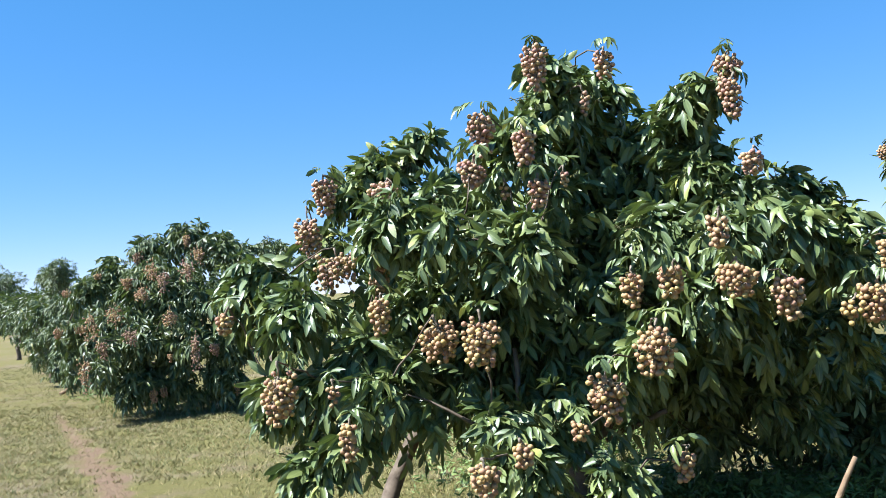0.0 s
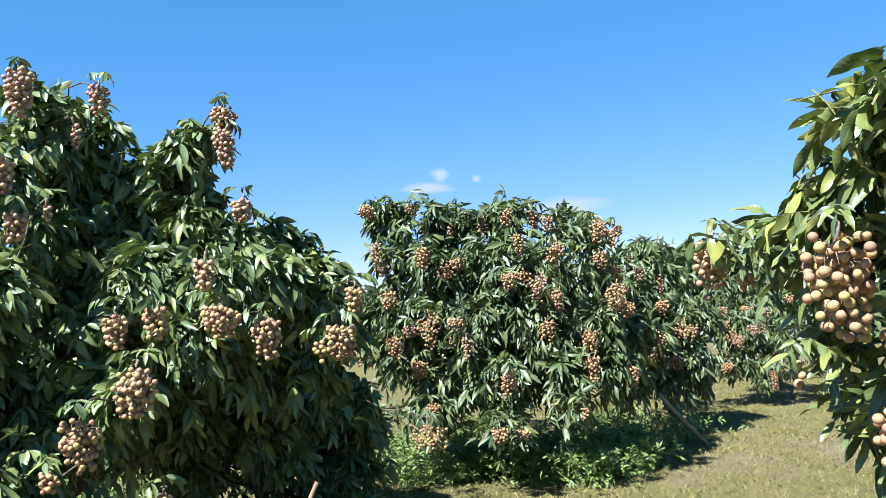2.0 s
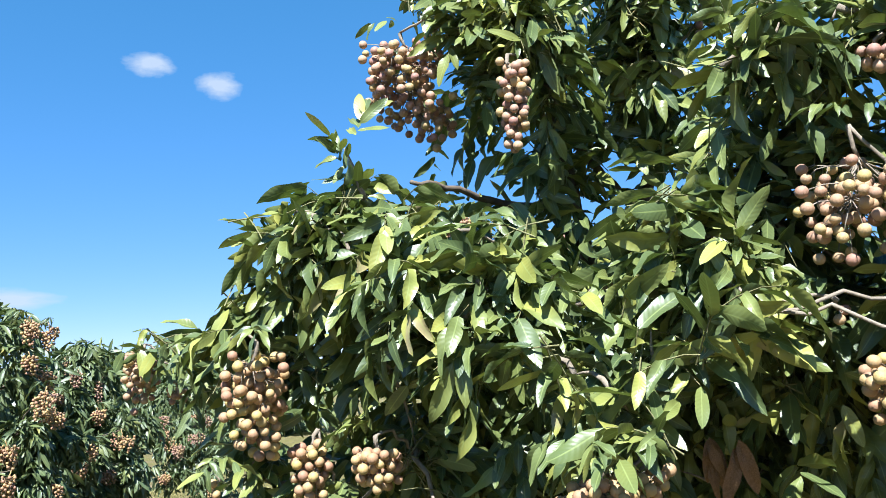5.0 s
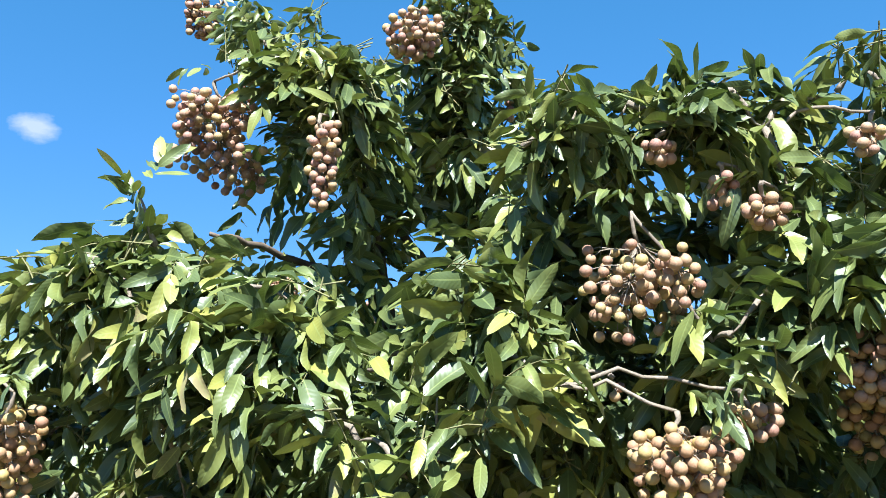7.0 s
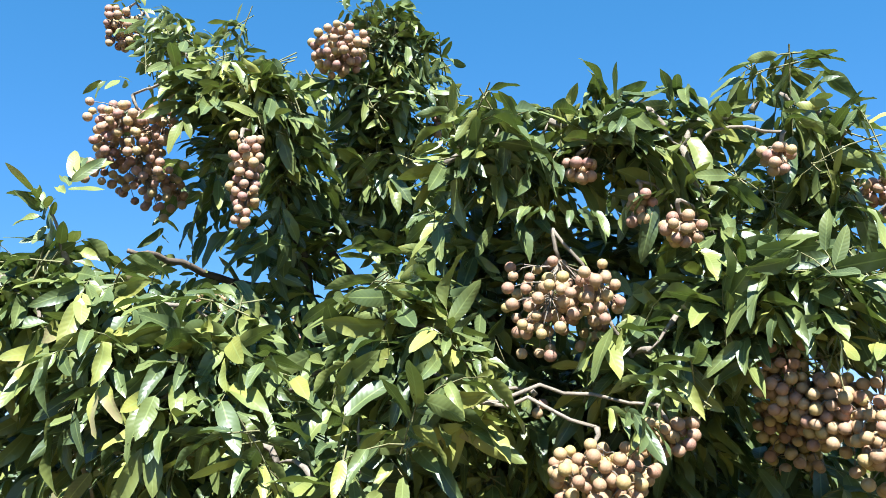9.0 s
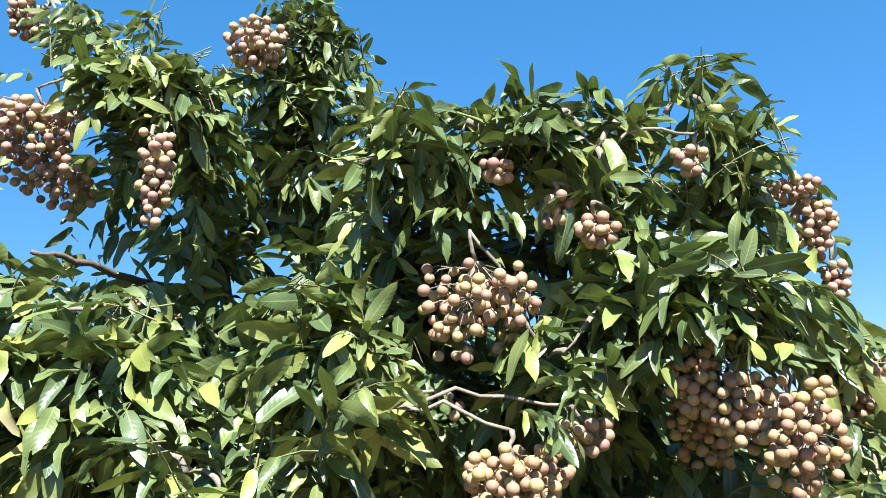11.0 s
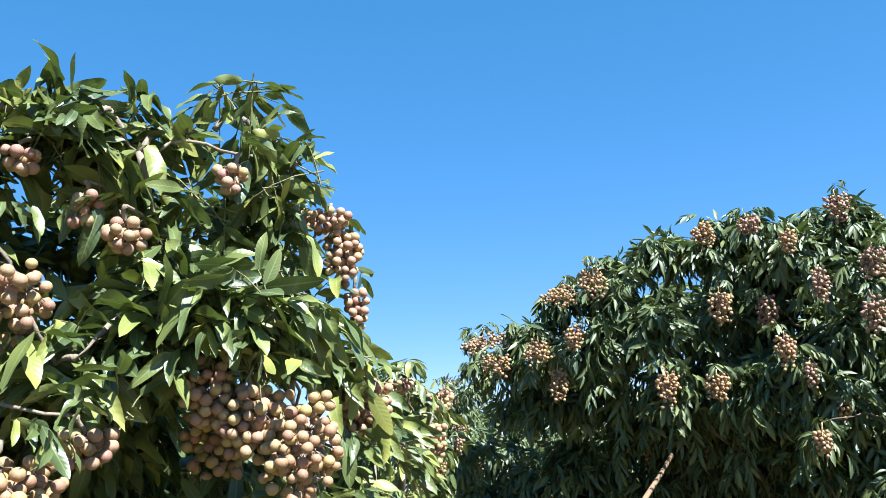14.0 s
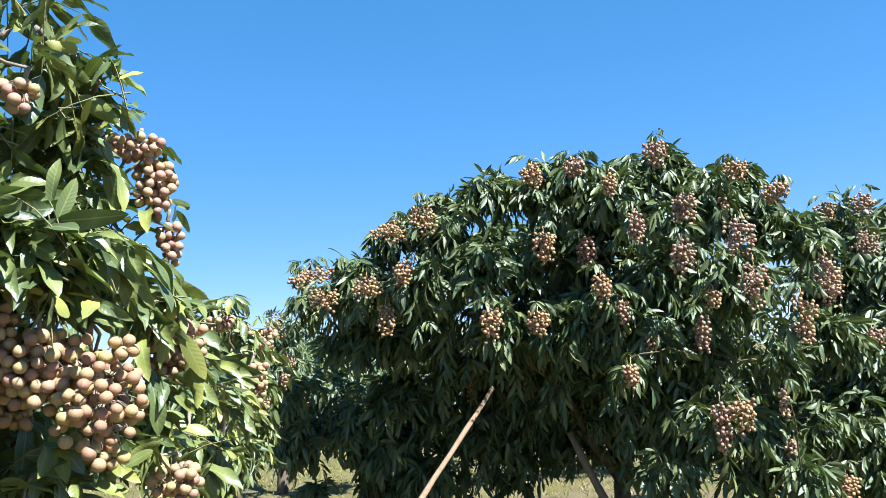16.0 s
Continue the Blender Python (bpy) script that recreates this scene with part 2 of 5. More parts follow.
def sprig_leaves(base, axis, rs, count, length, droop=1.0, loose=0.4):
    """Leaf bases, ways, normals and lengths for pinnate leaves that start at base along axis: leaflets in pairs that hang from a drooping stalk."""
    n = len(base)
    axis = unit(axis)
    side = unit(np.cross(axis, np.array([0.0, 0.0, 1.0])) + rs.normal(0, 0.22, (n, 3)))
    over = unit(np.cross(side, axis))
    k = np.arange(count)
    pairs = (count + 1) // 2
    part = (k // 2) / max(pairs - 1, 1)
    sign = np.where(k % 2, 1.0, -1.0)
    run = length * (0.4 + 0.9 * part + 0.09 * sign)
    b = base[:, None] + axis[:, None] * run[None, :, None]
    b[..., 2] -= 0.38 * droop * (run ** 2)[None] / length
    tang = np.repeat(axis[:, None], count, 1)
    tang[..., 2] -= 0.76 * droop * run[None] / length
    tang = unit(tang)
    spread = (1.0 - 0.62 * part)[None, :, None] * sign[None, :, None]
    w = tang * 0.72 + side[:, None] * spread + rs.normal(0, 0.5 * loose, (n, count, 3))
    w[..., 2] -= droop * rs.uniform(0.15, 1.15, (n, 1)) * rs.uniform(0.6, 1.4, (n, count))
    w = unit(w)
    up = over[:, None] + 0.25 * tang + rs.normal(0, 0.3, (n, 1, 3)) + rs.normal(0, 0.12 + 0.5 * loose, (n, count, 3))
    nrm = unit(up - (up * w).sum(-1, keepdims=True) * w)
    size = length * rs.uniform(0.78, 1.18, (n, count)) * (0.82 + 0.3 * part)[None] * rs.uniform(0.75, 1.12, (n, 1))
    return b.reshape(-1, 3), w.reshape(-1, 3), nrm.reshape(-1, 3), size.ravel()


def stems(tree, base, axis, length, droop):
    """The thin leaf stalks that carry the leaflets, three-sided, joined."""
    axis = unit(axis)
    n, runs, r = len(base), np.array([-0.25, 0.35, 0.85, 1.35]) * length, np.array([0.0022, 0.0019, 0.0015, 0.001])
    side = unit(np.cross(axis, np.array([0.0, 0.0, 1.0])) + 1e-4)
    over = np.cross(side, axis)
    rings = []
    for q, rad in zip(runs, r):
        c = base + axis * q
        c[:, 2] -= 0.38 * droop * max(q, 0.0) ** 2 / length
        for a in (0.0, 2.1, 4.2):
            rings.append(c + (side * math.cos(a) + over * math.sin(a)) * rad)
    verts = np.stack(rings, 1).reshape(-1, 3)
    faces = []
    for k in range(3):
        for j in range(3):
            quad = np.array([3 * k + j, 3 * k + (j + 1) % 3, 3 * k + 3 + (j + 1) % 3, 3 * k + 3 + j])
            faces += (quad[None] + 12 * np.arange(n)[:, None]).tolist()
    tagged(mesh_object("stalkwork", verts, faces, STALK, tree), kind="stuff")


def leaf_mesh(b, w, nrm, size, template, rs):
    tv, tf, tuv = template
    side = np.cross(nrm, w)
    curl = rs.uniform(0.3, 2.4, (len(b), 1))
    wide = rs.uniform(0.8, 1.15, (len(b), 1))
    verts = b[:, None] + size[:, None, None] * (
        tv[None, :, 0, None] * w[:, None] + (tv[None, :, 1] * wide)[..., None] * side[:, None] + (tv[None, :, 2] * curl)[..., None] * nrm[:, None])
    offs = np.arange(len(b)) * len(tv)
    faces = []
    for q in tf:
        faces += (np.array(q)[None] + offs[:, None]).tolist()
    return verts.reshape(-1, 3), faces, np.tile(tuv, (len(b), 1))


def leaf_matrix(b, w, nrm, size):
    s = np.cross(nrm, w)
    m = Matrix.Identity(4)
    for r in range(3):
        m[r][0], m[r][1], m[r][2], m[r][3] = w[r] * size, s[r] * size, nrm[r] * size, b[r]
    return m


LEAF_SHAPES = []
LEAF_SHAPES_RAW = BROAD[0] * np.array([1.0, 0.9, 2.2])
for _k in range(4):
    _v, _f, _u = BROAD[0].copy(), BROAD[1], BROAD[2]
    _v[:, 2] *= 0.4 + 0.7 * _k
    _v[:, 1] *= 1.08 - 0.07 * _k
    _o = mesh_object("leaf_shape", _v, _f, LEAF_ONE, uv=_u)
    LEAF_SHAPES.append(_o.data)
    bpy.data.objects.remove(_o)


# ---------------------------------------------------------------- fruit
def fruit_ball(rings, sides):
    """Verts and faces of a slightly flattened round fruit, radius 1."""
    verts, faces = [(0, 0, 0.94)], []
    for i in range(1, rings):
        a = math.pi * i / rings
        for k in range(sides):
            t = 2 * math.pi * k / sides
            verts.append((math.sin(a) * math.cos(t), math.sin(a) * math.sin(t), 0.94 * math.cos(a)))
    verts.append((0, 0, -0.94))
    last = len(verts) - 1
    for k in range(sides):
        j = (k + 1) % sides
        faces.append((0, 1 + k, 1 + j))
        for i in range(rings - 2):
            a, b = 1 + i * sides, 1 + (i + 1) * sides
            faces.append((a + k, b + k, b + j, a + j))
        faces.append((1 + (rings - 2) * sides + k, last, 1 + (rings - 2) * sides + j))
    return verts, faces


FRUIT_MESHES = []
for _m in (FRUIT_GOLD, FRUIT_ONE, FRUIT_PINK):
    _o = mesh_object("fruit", *fruit_ball(8, 12), _m)
    FRUIT_MESHES.append(_o.data)
    bpy.data.objects.remove(_o)
SMALL_BALL = fruit_ball(4, 6)


def packed(width, height, rng, most, r):
    """Places for fruits along the spreading, drooping strands of a bunch, none inside another."""
    out = []
    strands = max(3, min(10, most // 7 + 1))
    for j in range(strands):
        a = 2 * math.pi * (j + rng.uniform(-0.35, 0.35)) / strands
        reach, low = rng.uniform(0.2, 0.55), rng.uniform(-0.66, 0.28)
        tip = Vector((reach * width * math.cos(a), reach * width * math.sin(a), low * height))
        head = Vector((0.08 * width * math.cos(a), 0.08 * width * math.sin(a), 0.42 * height))
        got = 0
        for _ in range(160):
            if got >= most / strands:
                break
            t = rng.uniform(0.3, 1.0) ** 0.7
            p = head.lerp(tip, t) + Vector([rng.gauss(0, 1.5 * r + 0.07 * width * t) for _ in range(2)] + [rng.gauss(0, 1.3 * r + 0.05 * height * t)])
            taper = 1.0 - 0.5 * max(0.0, -p.z / height)
            if math.hypot(p.x, p.y) < 0.58 * width * taper and abs(p.z + 0.1 * height) < 0.62 * height and all((p - o).length > 1.78 * r for o in out):
                out.append(p)
                got += 1
    return out or [Vector((0, 0, 0))]


def fruit_cluster(tree, spot, width, height, rng, single, r):
    """A hanging bunch: stalks in one mesh, and the fruits as pieces of their own where the camera is near."""
    c = Vector(spot)
    most = int(max(4, min(105 if single else 75, (0.29 if single else 0.22) * width * width * height / (4.2 * r ** 3) + 6)))
    spots = packed(max(width - 2 * r, 0.02), max(height - 2 * r, 0.02), rng, most, r)
    top = c + Vector((rng.uniform(-0.02, 0.02), rng.uniform(-0.02, 0.02), height * 0.5 + (0.06 if r > 0.013 else 0.02)))
    fork = c + Vector((0, 0, height * 0.32))
    pieces = [tube(bent(top, fork, 0, rng, 4, 0.006), [0.0058, 0.0052, 0.0044, 0.0036] if single else [0.0042, 0.004, 0.0035, 0.003], 5)]
    forks = [fork.lerp(c + p, rng.uniform(0.45, 0.75)) + Vector([rng.uniform(-0.01, 0.01) for _ in range(3)]) for p in rng.sample(spots, max(1, len(spots) // 6))]
    for q in forks:
        pieces.append(tube(bent(fork, q, -0.006, rng, 4, 0.004), [0.002, 0.0019, 0.0018, 0.0016], 3))
    for i, p in enumerate(spots):
        if single or i % 3 == 0:
            e = c + p
            q = min(forks, key=lambda k: (k - e).length)
            pieces.append(tube([q, q.lerp(e, 0.5) + Vector((rng.uniform(-0.005, 0.005), rng.uniform(-0.005, 0.005), 0.006)), e], [0.0014, 0.0012, 0.001], 3))
    v, f = joined(pieces)
    if single:
        ob = mesh_object("fruit_stalk", v, f, TWIG, tree)
        # the higher, the pinker the skin
        ripe = min(2, max(0, int((c.z - 0.92) / 0.42 + rng.uniform(-0.35, 0.35))))
        for p in spots:
            k = new("fruit", FRUIT_MESHES[ripe])
            k.parent = ob
            s = r * rng.uniform(0.86, 1.1)
            k.matrix_basis = Matrix.LocRotScale(c + p, Euler([rng.uniform(-0.6, 0.6), rng.uniform(-0.6, 0.6), rng.uniform(0, 6)]), (s, s, s))
    else:
        nv = len(v)
        balls = []
        for p in spots:
            s = r * rng.uniform(0.86, 1.1)
            balls.append(([tuple(Vector(q) * s + c + p) for q in SMALL_BALL[0]], SMALL_BALL[1]))
        bv, bf = joined(balls)
        ob = mesh_object("fruit_bunch", v + bv, f + [tuple(i + nv for i in q) for q in bf], FRUIT_ROSE if rng.random() < 0.28 else FRUIT, tree)
        tagged(ob, kind="stuff")
    return ob, top


# ---------------------------------------------------------------- trees
def longan_tree(label, base, lobes, fruit, seed, density=1.0, count=7, length=0.105, single=0, fine=True, mirror=0.6, leaf=None, fresh=False, limbs=7,
                fork=0.45, core=1.0, trunk_r=0.07, one_fruit=False, fruit_r=0.0122, pull=0.95, extra=0, droop=1.0, loose=0.45, skirt=0.0, shoots=(), boughs=(), clump=0.28, gap=-0.14, bare=(), leafy=1.5, crest=99.0, trim=0.12, inner=(0.06, 0.75)):
    """A low longan tree: trunk, limbs, a crown of compound leaves round the given lobes (x, y, z, radius), and fruit bunches (x, y, z, width, height)."""
    rng, rs = random.Random(seed), np.random.RandomState(seed)
    tree = tagged(new("longan_tree"), label, "fruit tree", "longan trees in the orchard")
    root = Vector((base[0], base[1], 0))
    lobes = [tuple(q) for q in lobes]
    full = list(lobes)
    for x, y, z, r in lobes:
        if rng.random() < mirror and z > skirt:
            full.append((2 * base[0] - x + rng.uniform(-0.1, 0.1), 2 * base[1] - y + rng.uniform(-0.1, 0.1), z * rng.uniform(0.8, 0.97), r * 1.1))
    # trunk and limbs
    top = root + Vector((rng.uniform(-0.05, 0.05), rng.uniform(-0.05, 0.05), fork))
    v, f = tube(bent(root - Vector((0, 0, 0.05)), top, 0, rng, 5, 0.015), [trunk_r * 1.3, trunk_r * 1.05, trunk_r, trunk_r * 0.95, trunk_r * 0.9], 9)
    mesh_object("trunk", v, f, BARK, tree)
    pick = rng.sample(full, min(limbs, len(full)))
    lines = []
    for x, y, z, r in pick:
        line = bent(top, (x, y, z), rng.uniform(-0.05, 0.15), rng, 9, 0.035)
        lines.append(line)
        v, f = tube(line, [trunk_r * (0.62 - 0.065 * i) for i in range(9)], 7)
        mesh_object("limb", v, f, BARK, tree)
    for line, r0, r1, mat in boughs:
        pts = [Vector(p) for p in line]
        lines.append([pts[0]] * 3 + pts)
        smooth_line = [pts[i].lerp(pts[i + 1], k / 4) for i in range(len(pts) - 1) for k in range(4)] + [pts[-1]]
        for i in range(1, len(smooth_line) - 1):
            smooth_line[i] = smooth_line[i] + Vector([rng.uniform(-0.006, 0.006) for _ in range(3)])
        v, f = tube(smooth_line, [r0 + (r1 - r0) * i / (len(smooth_line) - 1) for i in range(len(smooth_line))], 7)
        mesh_object("bough", v, f, mat, tree)
    twigs = []
    knots = [p for line in lines for p in line[3:]] or [top]
    joints, waiting = list(knots), [Vector(q[:3]) for q in full]
    while waiting:
        p, near = min(((p, min(joints, key=lambda q: (q - p).length)) for p in waiting), key=lambda e: (e[0] - e[1]).length)
        waiting.remove(p)
        joints.append(p)
        if (near - p).length > 0.04:
            twigs.append(tube(bent(near, p, rng.uniform(-0.03, 0.05) * min(1.0, 5 * (near - p).length), rng, 6, min(0.018, 0.05 * (near - p).length)), [0.008, 0.0072, 0.006, 0.0045, 0.003, 0.0016], 5))
    # bunches at other places of the crown, and leaves behind every bunch
    fruit = list(fruit)
    for x, y, z, r in rng.sample(lobes, min(extra, len(lobes))):
        away = Vector((x - base[0], y - base[1], 0)).normalized()
        turn = Matrix.Rotation(rng.uniform(-0.9, 0.9), 3, "Z") @ away
        fruit.append((x + turn.x * r, y + turn.y * r, z + rng.uniform(-0.5, 0.3) * r, rng.uniform(0.08, 0.16), rng.uniform(0.08, 0.2)))
    for x, y, z, wd, ht in fruit:
        to = Vector((base[0] - x, base[1] - y, 0)).normalized() * (0.5 * wd + (0.16 if not one_fruit else 0.24 if z > 1.75 else 0.42))
        full.append((x + to.x, y + to.y, z + 0.02, 0.5 * max(wd, ht) + 0.03))
    # compound leaves in whorls at the twigs' tips
    bases, axes, deep, deep_axes = [], [], [], []
    mid = np.array([base[0], base[1], 0.9])
    for i, (x, y, z, r) in enumerate(full):
        c = np.array([x, y, z])
        n = density * (9 + 1500 * r * r) if i < len(lobes) else 0.6 * density * (4 + 700 * r * r)
        n = max(3, int(leafy * n * rs.uniform(0.6, 1.3) * (2.2 if z > crest else 1.0) / 5))
        out = unit((c - mid) * np.array([1, 1, 0.6]))
        d = unit(unit(rs.normal(0, 1, (n, 3))) + 0.45 * out)
        d[:, 2] = np.where(d[:, 2] < -0.55, -d[:, 2] * 0.6, d[:, 2])
        rad = r * rs.uniform(0.25, 0.95, (n, 1)) ** 0.5
        # whorls gather in clumps with dark hollows between them
        full_here = np.array([noise.noise(Vector(q)) for q in (c + d * rad) / clump + seed * 3.1]).reshape(-1) > gap
        d, rad = d[full_here], rad[full_here]
        n = len(d)
        ax = unit(d * 0.8 + 0.3 * out + rs.normal(0, 0.45, (n, 3)))
        at = c + d * rad - ax * length * pull
        e1 = unit(np.cross(ax, np.array([0.3, 0.2, 0.93])))
        e2 = np.cross(ax, e1)
        for k in range(5):
            phi = (2.4 * k + rs.uniform(0, 1.2, (n, 1))) + rs.uniform(0, 6.3, (n, 1)) * (k == 0)
            axes.append(unit(ax * rs.uniform(0.25, 1.0, (n, 1)) + (e1 * np.cos(phi) + e2 * np.sin(phi)) * rs.uniform(0.4, 1.0, (n, 1)) + np.array([0, 0, 0.12])))
            bases.append(at + ax * length * rs.uniform(-0.25, 0.35, (n, 1)))
        m = int(core * density * 3)
        t = rs.uniform(*inner, (m, 1))
        p = c * (1 - t) + (mid + np.array([0, 0, 0.2])) * t + rs.normal(0, 0.12, (m, 3))
        p = p[p[:, 2] > skirt]
        deep.append(p)
        deep_axes.append(unit(rs.normal(0, 1, (len(p), 3)) + 0.5 * out))
    # a few leaves droop over the stalk of every bunch
    over_p, over_a = [], []
    for x, y, z, wd, ht in fruit:
        for _ in range(2):
            turn = rng.uniform(0, 6.3)
            over_p.append((x, y, z + 0.5 * ht + 0.05))
            over_a.append((math.cos(turn), math.sin(turn), rng.uniform(0.0, 0.5)))
    base_p, axis_p = np.concatenate(bases), np.concatenate(axes)
    keep = base_p[:, 2] > 0.22
    base_p, axis_p = base_p[keep], axis_p[keep]
    deep, deep_axes = np.concatenate(deep), np.concatenate(deep_axes)
    keep = deep[:, 2] > 0.22
    # the crown keeps to its lobes: nothing stands out past them by more than trim
    hub, rim = np.array([q[:3] for q in full]), np.array([q[3] for q in full])

    def beyond(p):
        return np.concatenate([(np.linalg.norm(c[:, None] - hub[None], axis=2) - rim).min(1) for c in np.array_split(p, max(1, len(p) // 4000))])

    far_end = base_p + axis_p * 1.3 * length - np.array([0, 0, 0.5 * droop * length])
    keep_p = beyond(far_end) < trim
    base_p, axis_p = base_p[keep_p], axis_p[keep_p]
    b, w, nrm, size = sprig_leaves(base_p, axis_p, rs, count, length, droop, loose)
    inside = beyond(b + w * size[:, None]) < trim * rs.uniform(0.5, 1.9, len(b))
    whole = inside.reshape(-1, count).mean(1) > 0.6
    inside &= np.repeat(whole, count)
    base_p, axis_p = base_p[whole], axis_p[whole]
    b, w, nrm, size = b[inside], w[inside], nrm[inside], size[inside]
    more = sprig_leaves(deep[keep], deep_axes[keep], rs, count, length, droop, loose)
    b, w, nrm, size = [np.concatenate(q) for q in zip((b, w, nrm, size), more)]
    if shoots:
        sb = np.array(shoots, float)
        more = sprig_leaves(sb - np.array([0, 0, 0.05]), np.array([0, 0, 1.0]) + rs.normal(0, 0.25, sb.shape), rs, 7, length * 0.75, 0.3, 0.45)
        b, w, nrm, size = [np.concatenate(q) for q in zip((b, w, nrm, size), more)]
    if fine:
        stems(tree, base_p, axis_p, length, droop)
    # bunches hang clear of the leaves
    tip = b + w * size[:, None] * 0.6
    clear_of = np.ones(len(b), bool)
    for x, y, z, wd, ht in fruit:
        out = unit(np.array([x, y, 0.0]) - np.array([base[0], base[1], 0.0]))
        for push in ((0.0, 0.1, 0.2) if one_fruit else (0.0, 0.1)):
            q = (tip - np.array([x, y, z]) - out * push) / np.array([max(0.52 * wd, 0.05), max(0.52 * wd, 0.05), max(0.52 * ht, 0.05)])
            clear_of &= (q * q).sum(1) > 1.0
    b, w, nrm, size = b[clear_of], w[clear_of], nrm[clear_of], size[clear_of]
    if over_p:
        more = sprig_leaves(np.array(over_p), np.array(over_a), rs, count, 0.68 * length, droop, loose)
        b, w, nrm, size = [np.concatenate(q) for q in zip((b, w, nrm, size), more)]
    # nothing grows into the path beside the tree
    free = np.hypot(b[:, 0] + w[:, 0] * size * 0.5 - 0.1, b[:, 1] + w[:, 1] * size * 0.5 + 0.1) > 1.38
    b, w, nrm, size = b[free], w[free], nrm[free], size[free]
    for x, y, z, rad in bare:
        off = np.linalg.norm(b + w * size[:, None] * 0.5 - np.array([x, y, z]), axis=1) > rad
        b, w, nrm, size = b[off], w[off], nrm[off], size[off]
    size = np.minimum(size, 1.15 * length) * np.where(b[:, 2] > crest + 0.15 * rs.normal(0, 1, len(b)), 0.7, 1.0)
    near = np.zeros(len(b), bool)
    if single:
        order = np.argsort(np.hypot(b[:, 0] - 0.2, b[:, 1] + 0.1))[:: 3][:single]
        near[order] = True
    v, f, uv = leaf_mesh(b[~near], w[~near], nrm[~near], size[~near], BROAD if fresh and fine else FINE if fine else COARSE, rs)
    tagged(mesh_object("crown", v, f, leaf or (LEAF_FRESH if fresh else LEAF), tree, uv=uv), kind="stuff")
    for i in np.nonzero(near)[0]:
        k = new("leaf", LEAF_SHAPES[int(i) % 4])
        k.parent = tree
        k.matrix_basis = leaf_matrix(b[i], w[i], nrm[i], size[i])
    # fruit
    for x, y, z, wd, ht in fruit:
        ob, hook = fruit_cluster(tree, (x, y, z), wd, ht, rng, one_fruit, fruit_r)
        near_p = min(knots + [Vector(q[:3]) for q in lobes], key=lambda q: (q - hook).length + 3 * max(0.0, q.z - hook.z))
        twigs.append(tube(bent(near_p, hook, min(0.02, 0.1 * (near_p - hook).length), rng, 7, min(0.02, 0.05 * (near_p - hook).length)), [0.0045, 0.0043, 0.0041, 0.0039, 0.0037, 0.0036, 0.0035], 5))
    v, f = joined(twigs)
    tagged(mesh_object("branchwork", v, f, TWIG if fresh else BARK, tree), kind="stuff")
    return tree


# ---------------------------------------------------------------- ground
def rise(x, y):
    return 0.03 * noise.noise(Vector((x * 0.5, y * 0.5, 0.0))) + 0.012 * noise.noise(Vector((x * 2.3, y * 2.3, 4.0)))


def ground_sheet():
    """One sheet, finely laid near the trees, that runs out to the horizon."""
    ticks = [s * d for d in (2500, 900, 350, 150, 70, 40) for s in (1, -1)] + [i * 0.35 for i in range(-70, 71)]
    ticks = sorted(ticks)
    n = len(ticks)
    verts = [(x, y, rise(x, y) if max(abs(x), abs(y)) < 24 else 0.0) for y in ticks for x in ticks]
    faces = [(j * n + i, j * n + i + 1, (j + 1) * n + i + 1, (j + 1) * n + i) for j in range(n - 1) for i in range(n - 1)]
    return tagged(mesh_object("ground", verts, faces, GROUND), "short sunlit orchard grass with dry bare patches", "ground", kind="structure")


ground_sheet()

# ---------------------------------------------------------------- the trees of the orchard
A_TOP = [
    (0.64, 4.06, 2.4, 0.18), (0.55, 4, 2.18, 0.22), (0.38, 3.82, 2, 0.19), (0.8, 4.34, 2.06, 0.25),
    (0.74, 4.49, 1.87, 0.18), (0.89, 4.28, 2.31, 0.13), (1.07, 4.52, 2.11, 0.16), (1.24, 3.85, 2.23, 0.14),
    (1.18, 4.01, 2.08, 0.14), (1.21, 3.91, 1.88, 0.16), (1.32, 3.77, 1.7, 0.16), (1.06, 4.43, 1.82, 0.18),
]
A_LEFT = [
    (-0.06, 4.39, 2.12, 0.15), (-0.27, 4.28, 1.98, 0.16), (-0.39, 4.17, 1.89, 0.16), (-0.16, 3.63, 1.68, 0.19),
    (0.08, 4.31, 1.88, 0.2), (0.09, 3.46, 1.59, 0.18), (0.36, 3.51, 1.54, 0.17), (-0.55, 4.28, 1.64, 0.16),
    (-0.78, 3.78, 1.47, 0.15), (-0.91, 3.87, 1.43, 0.12), (-0.59, 3.58, 1.32, 0.2), (-0.82, 3.65, 1.22, 0.14),
    (-0.3, 3.61, 1.16, 0.16), (-0.5, 3.58, 1.04, 0.14), (-0.71, 3.65, 1.01, 0.12), (-0.43, 3.44, 0.83, 0.13),
    (-0.08, 3.98, 1.34, 0.19), (-0.59, 3.66, 0.86, 0.12), (-0.55, 3.5, 0.7, 0.14), 
    (-0.25, 3.42, 1.02, 0.13), (-0.5, 3.42, 0.52, 0.12),
]
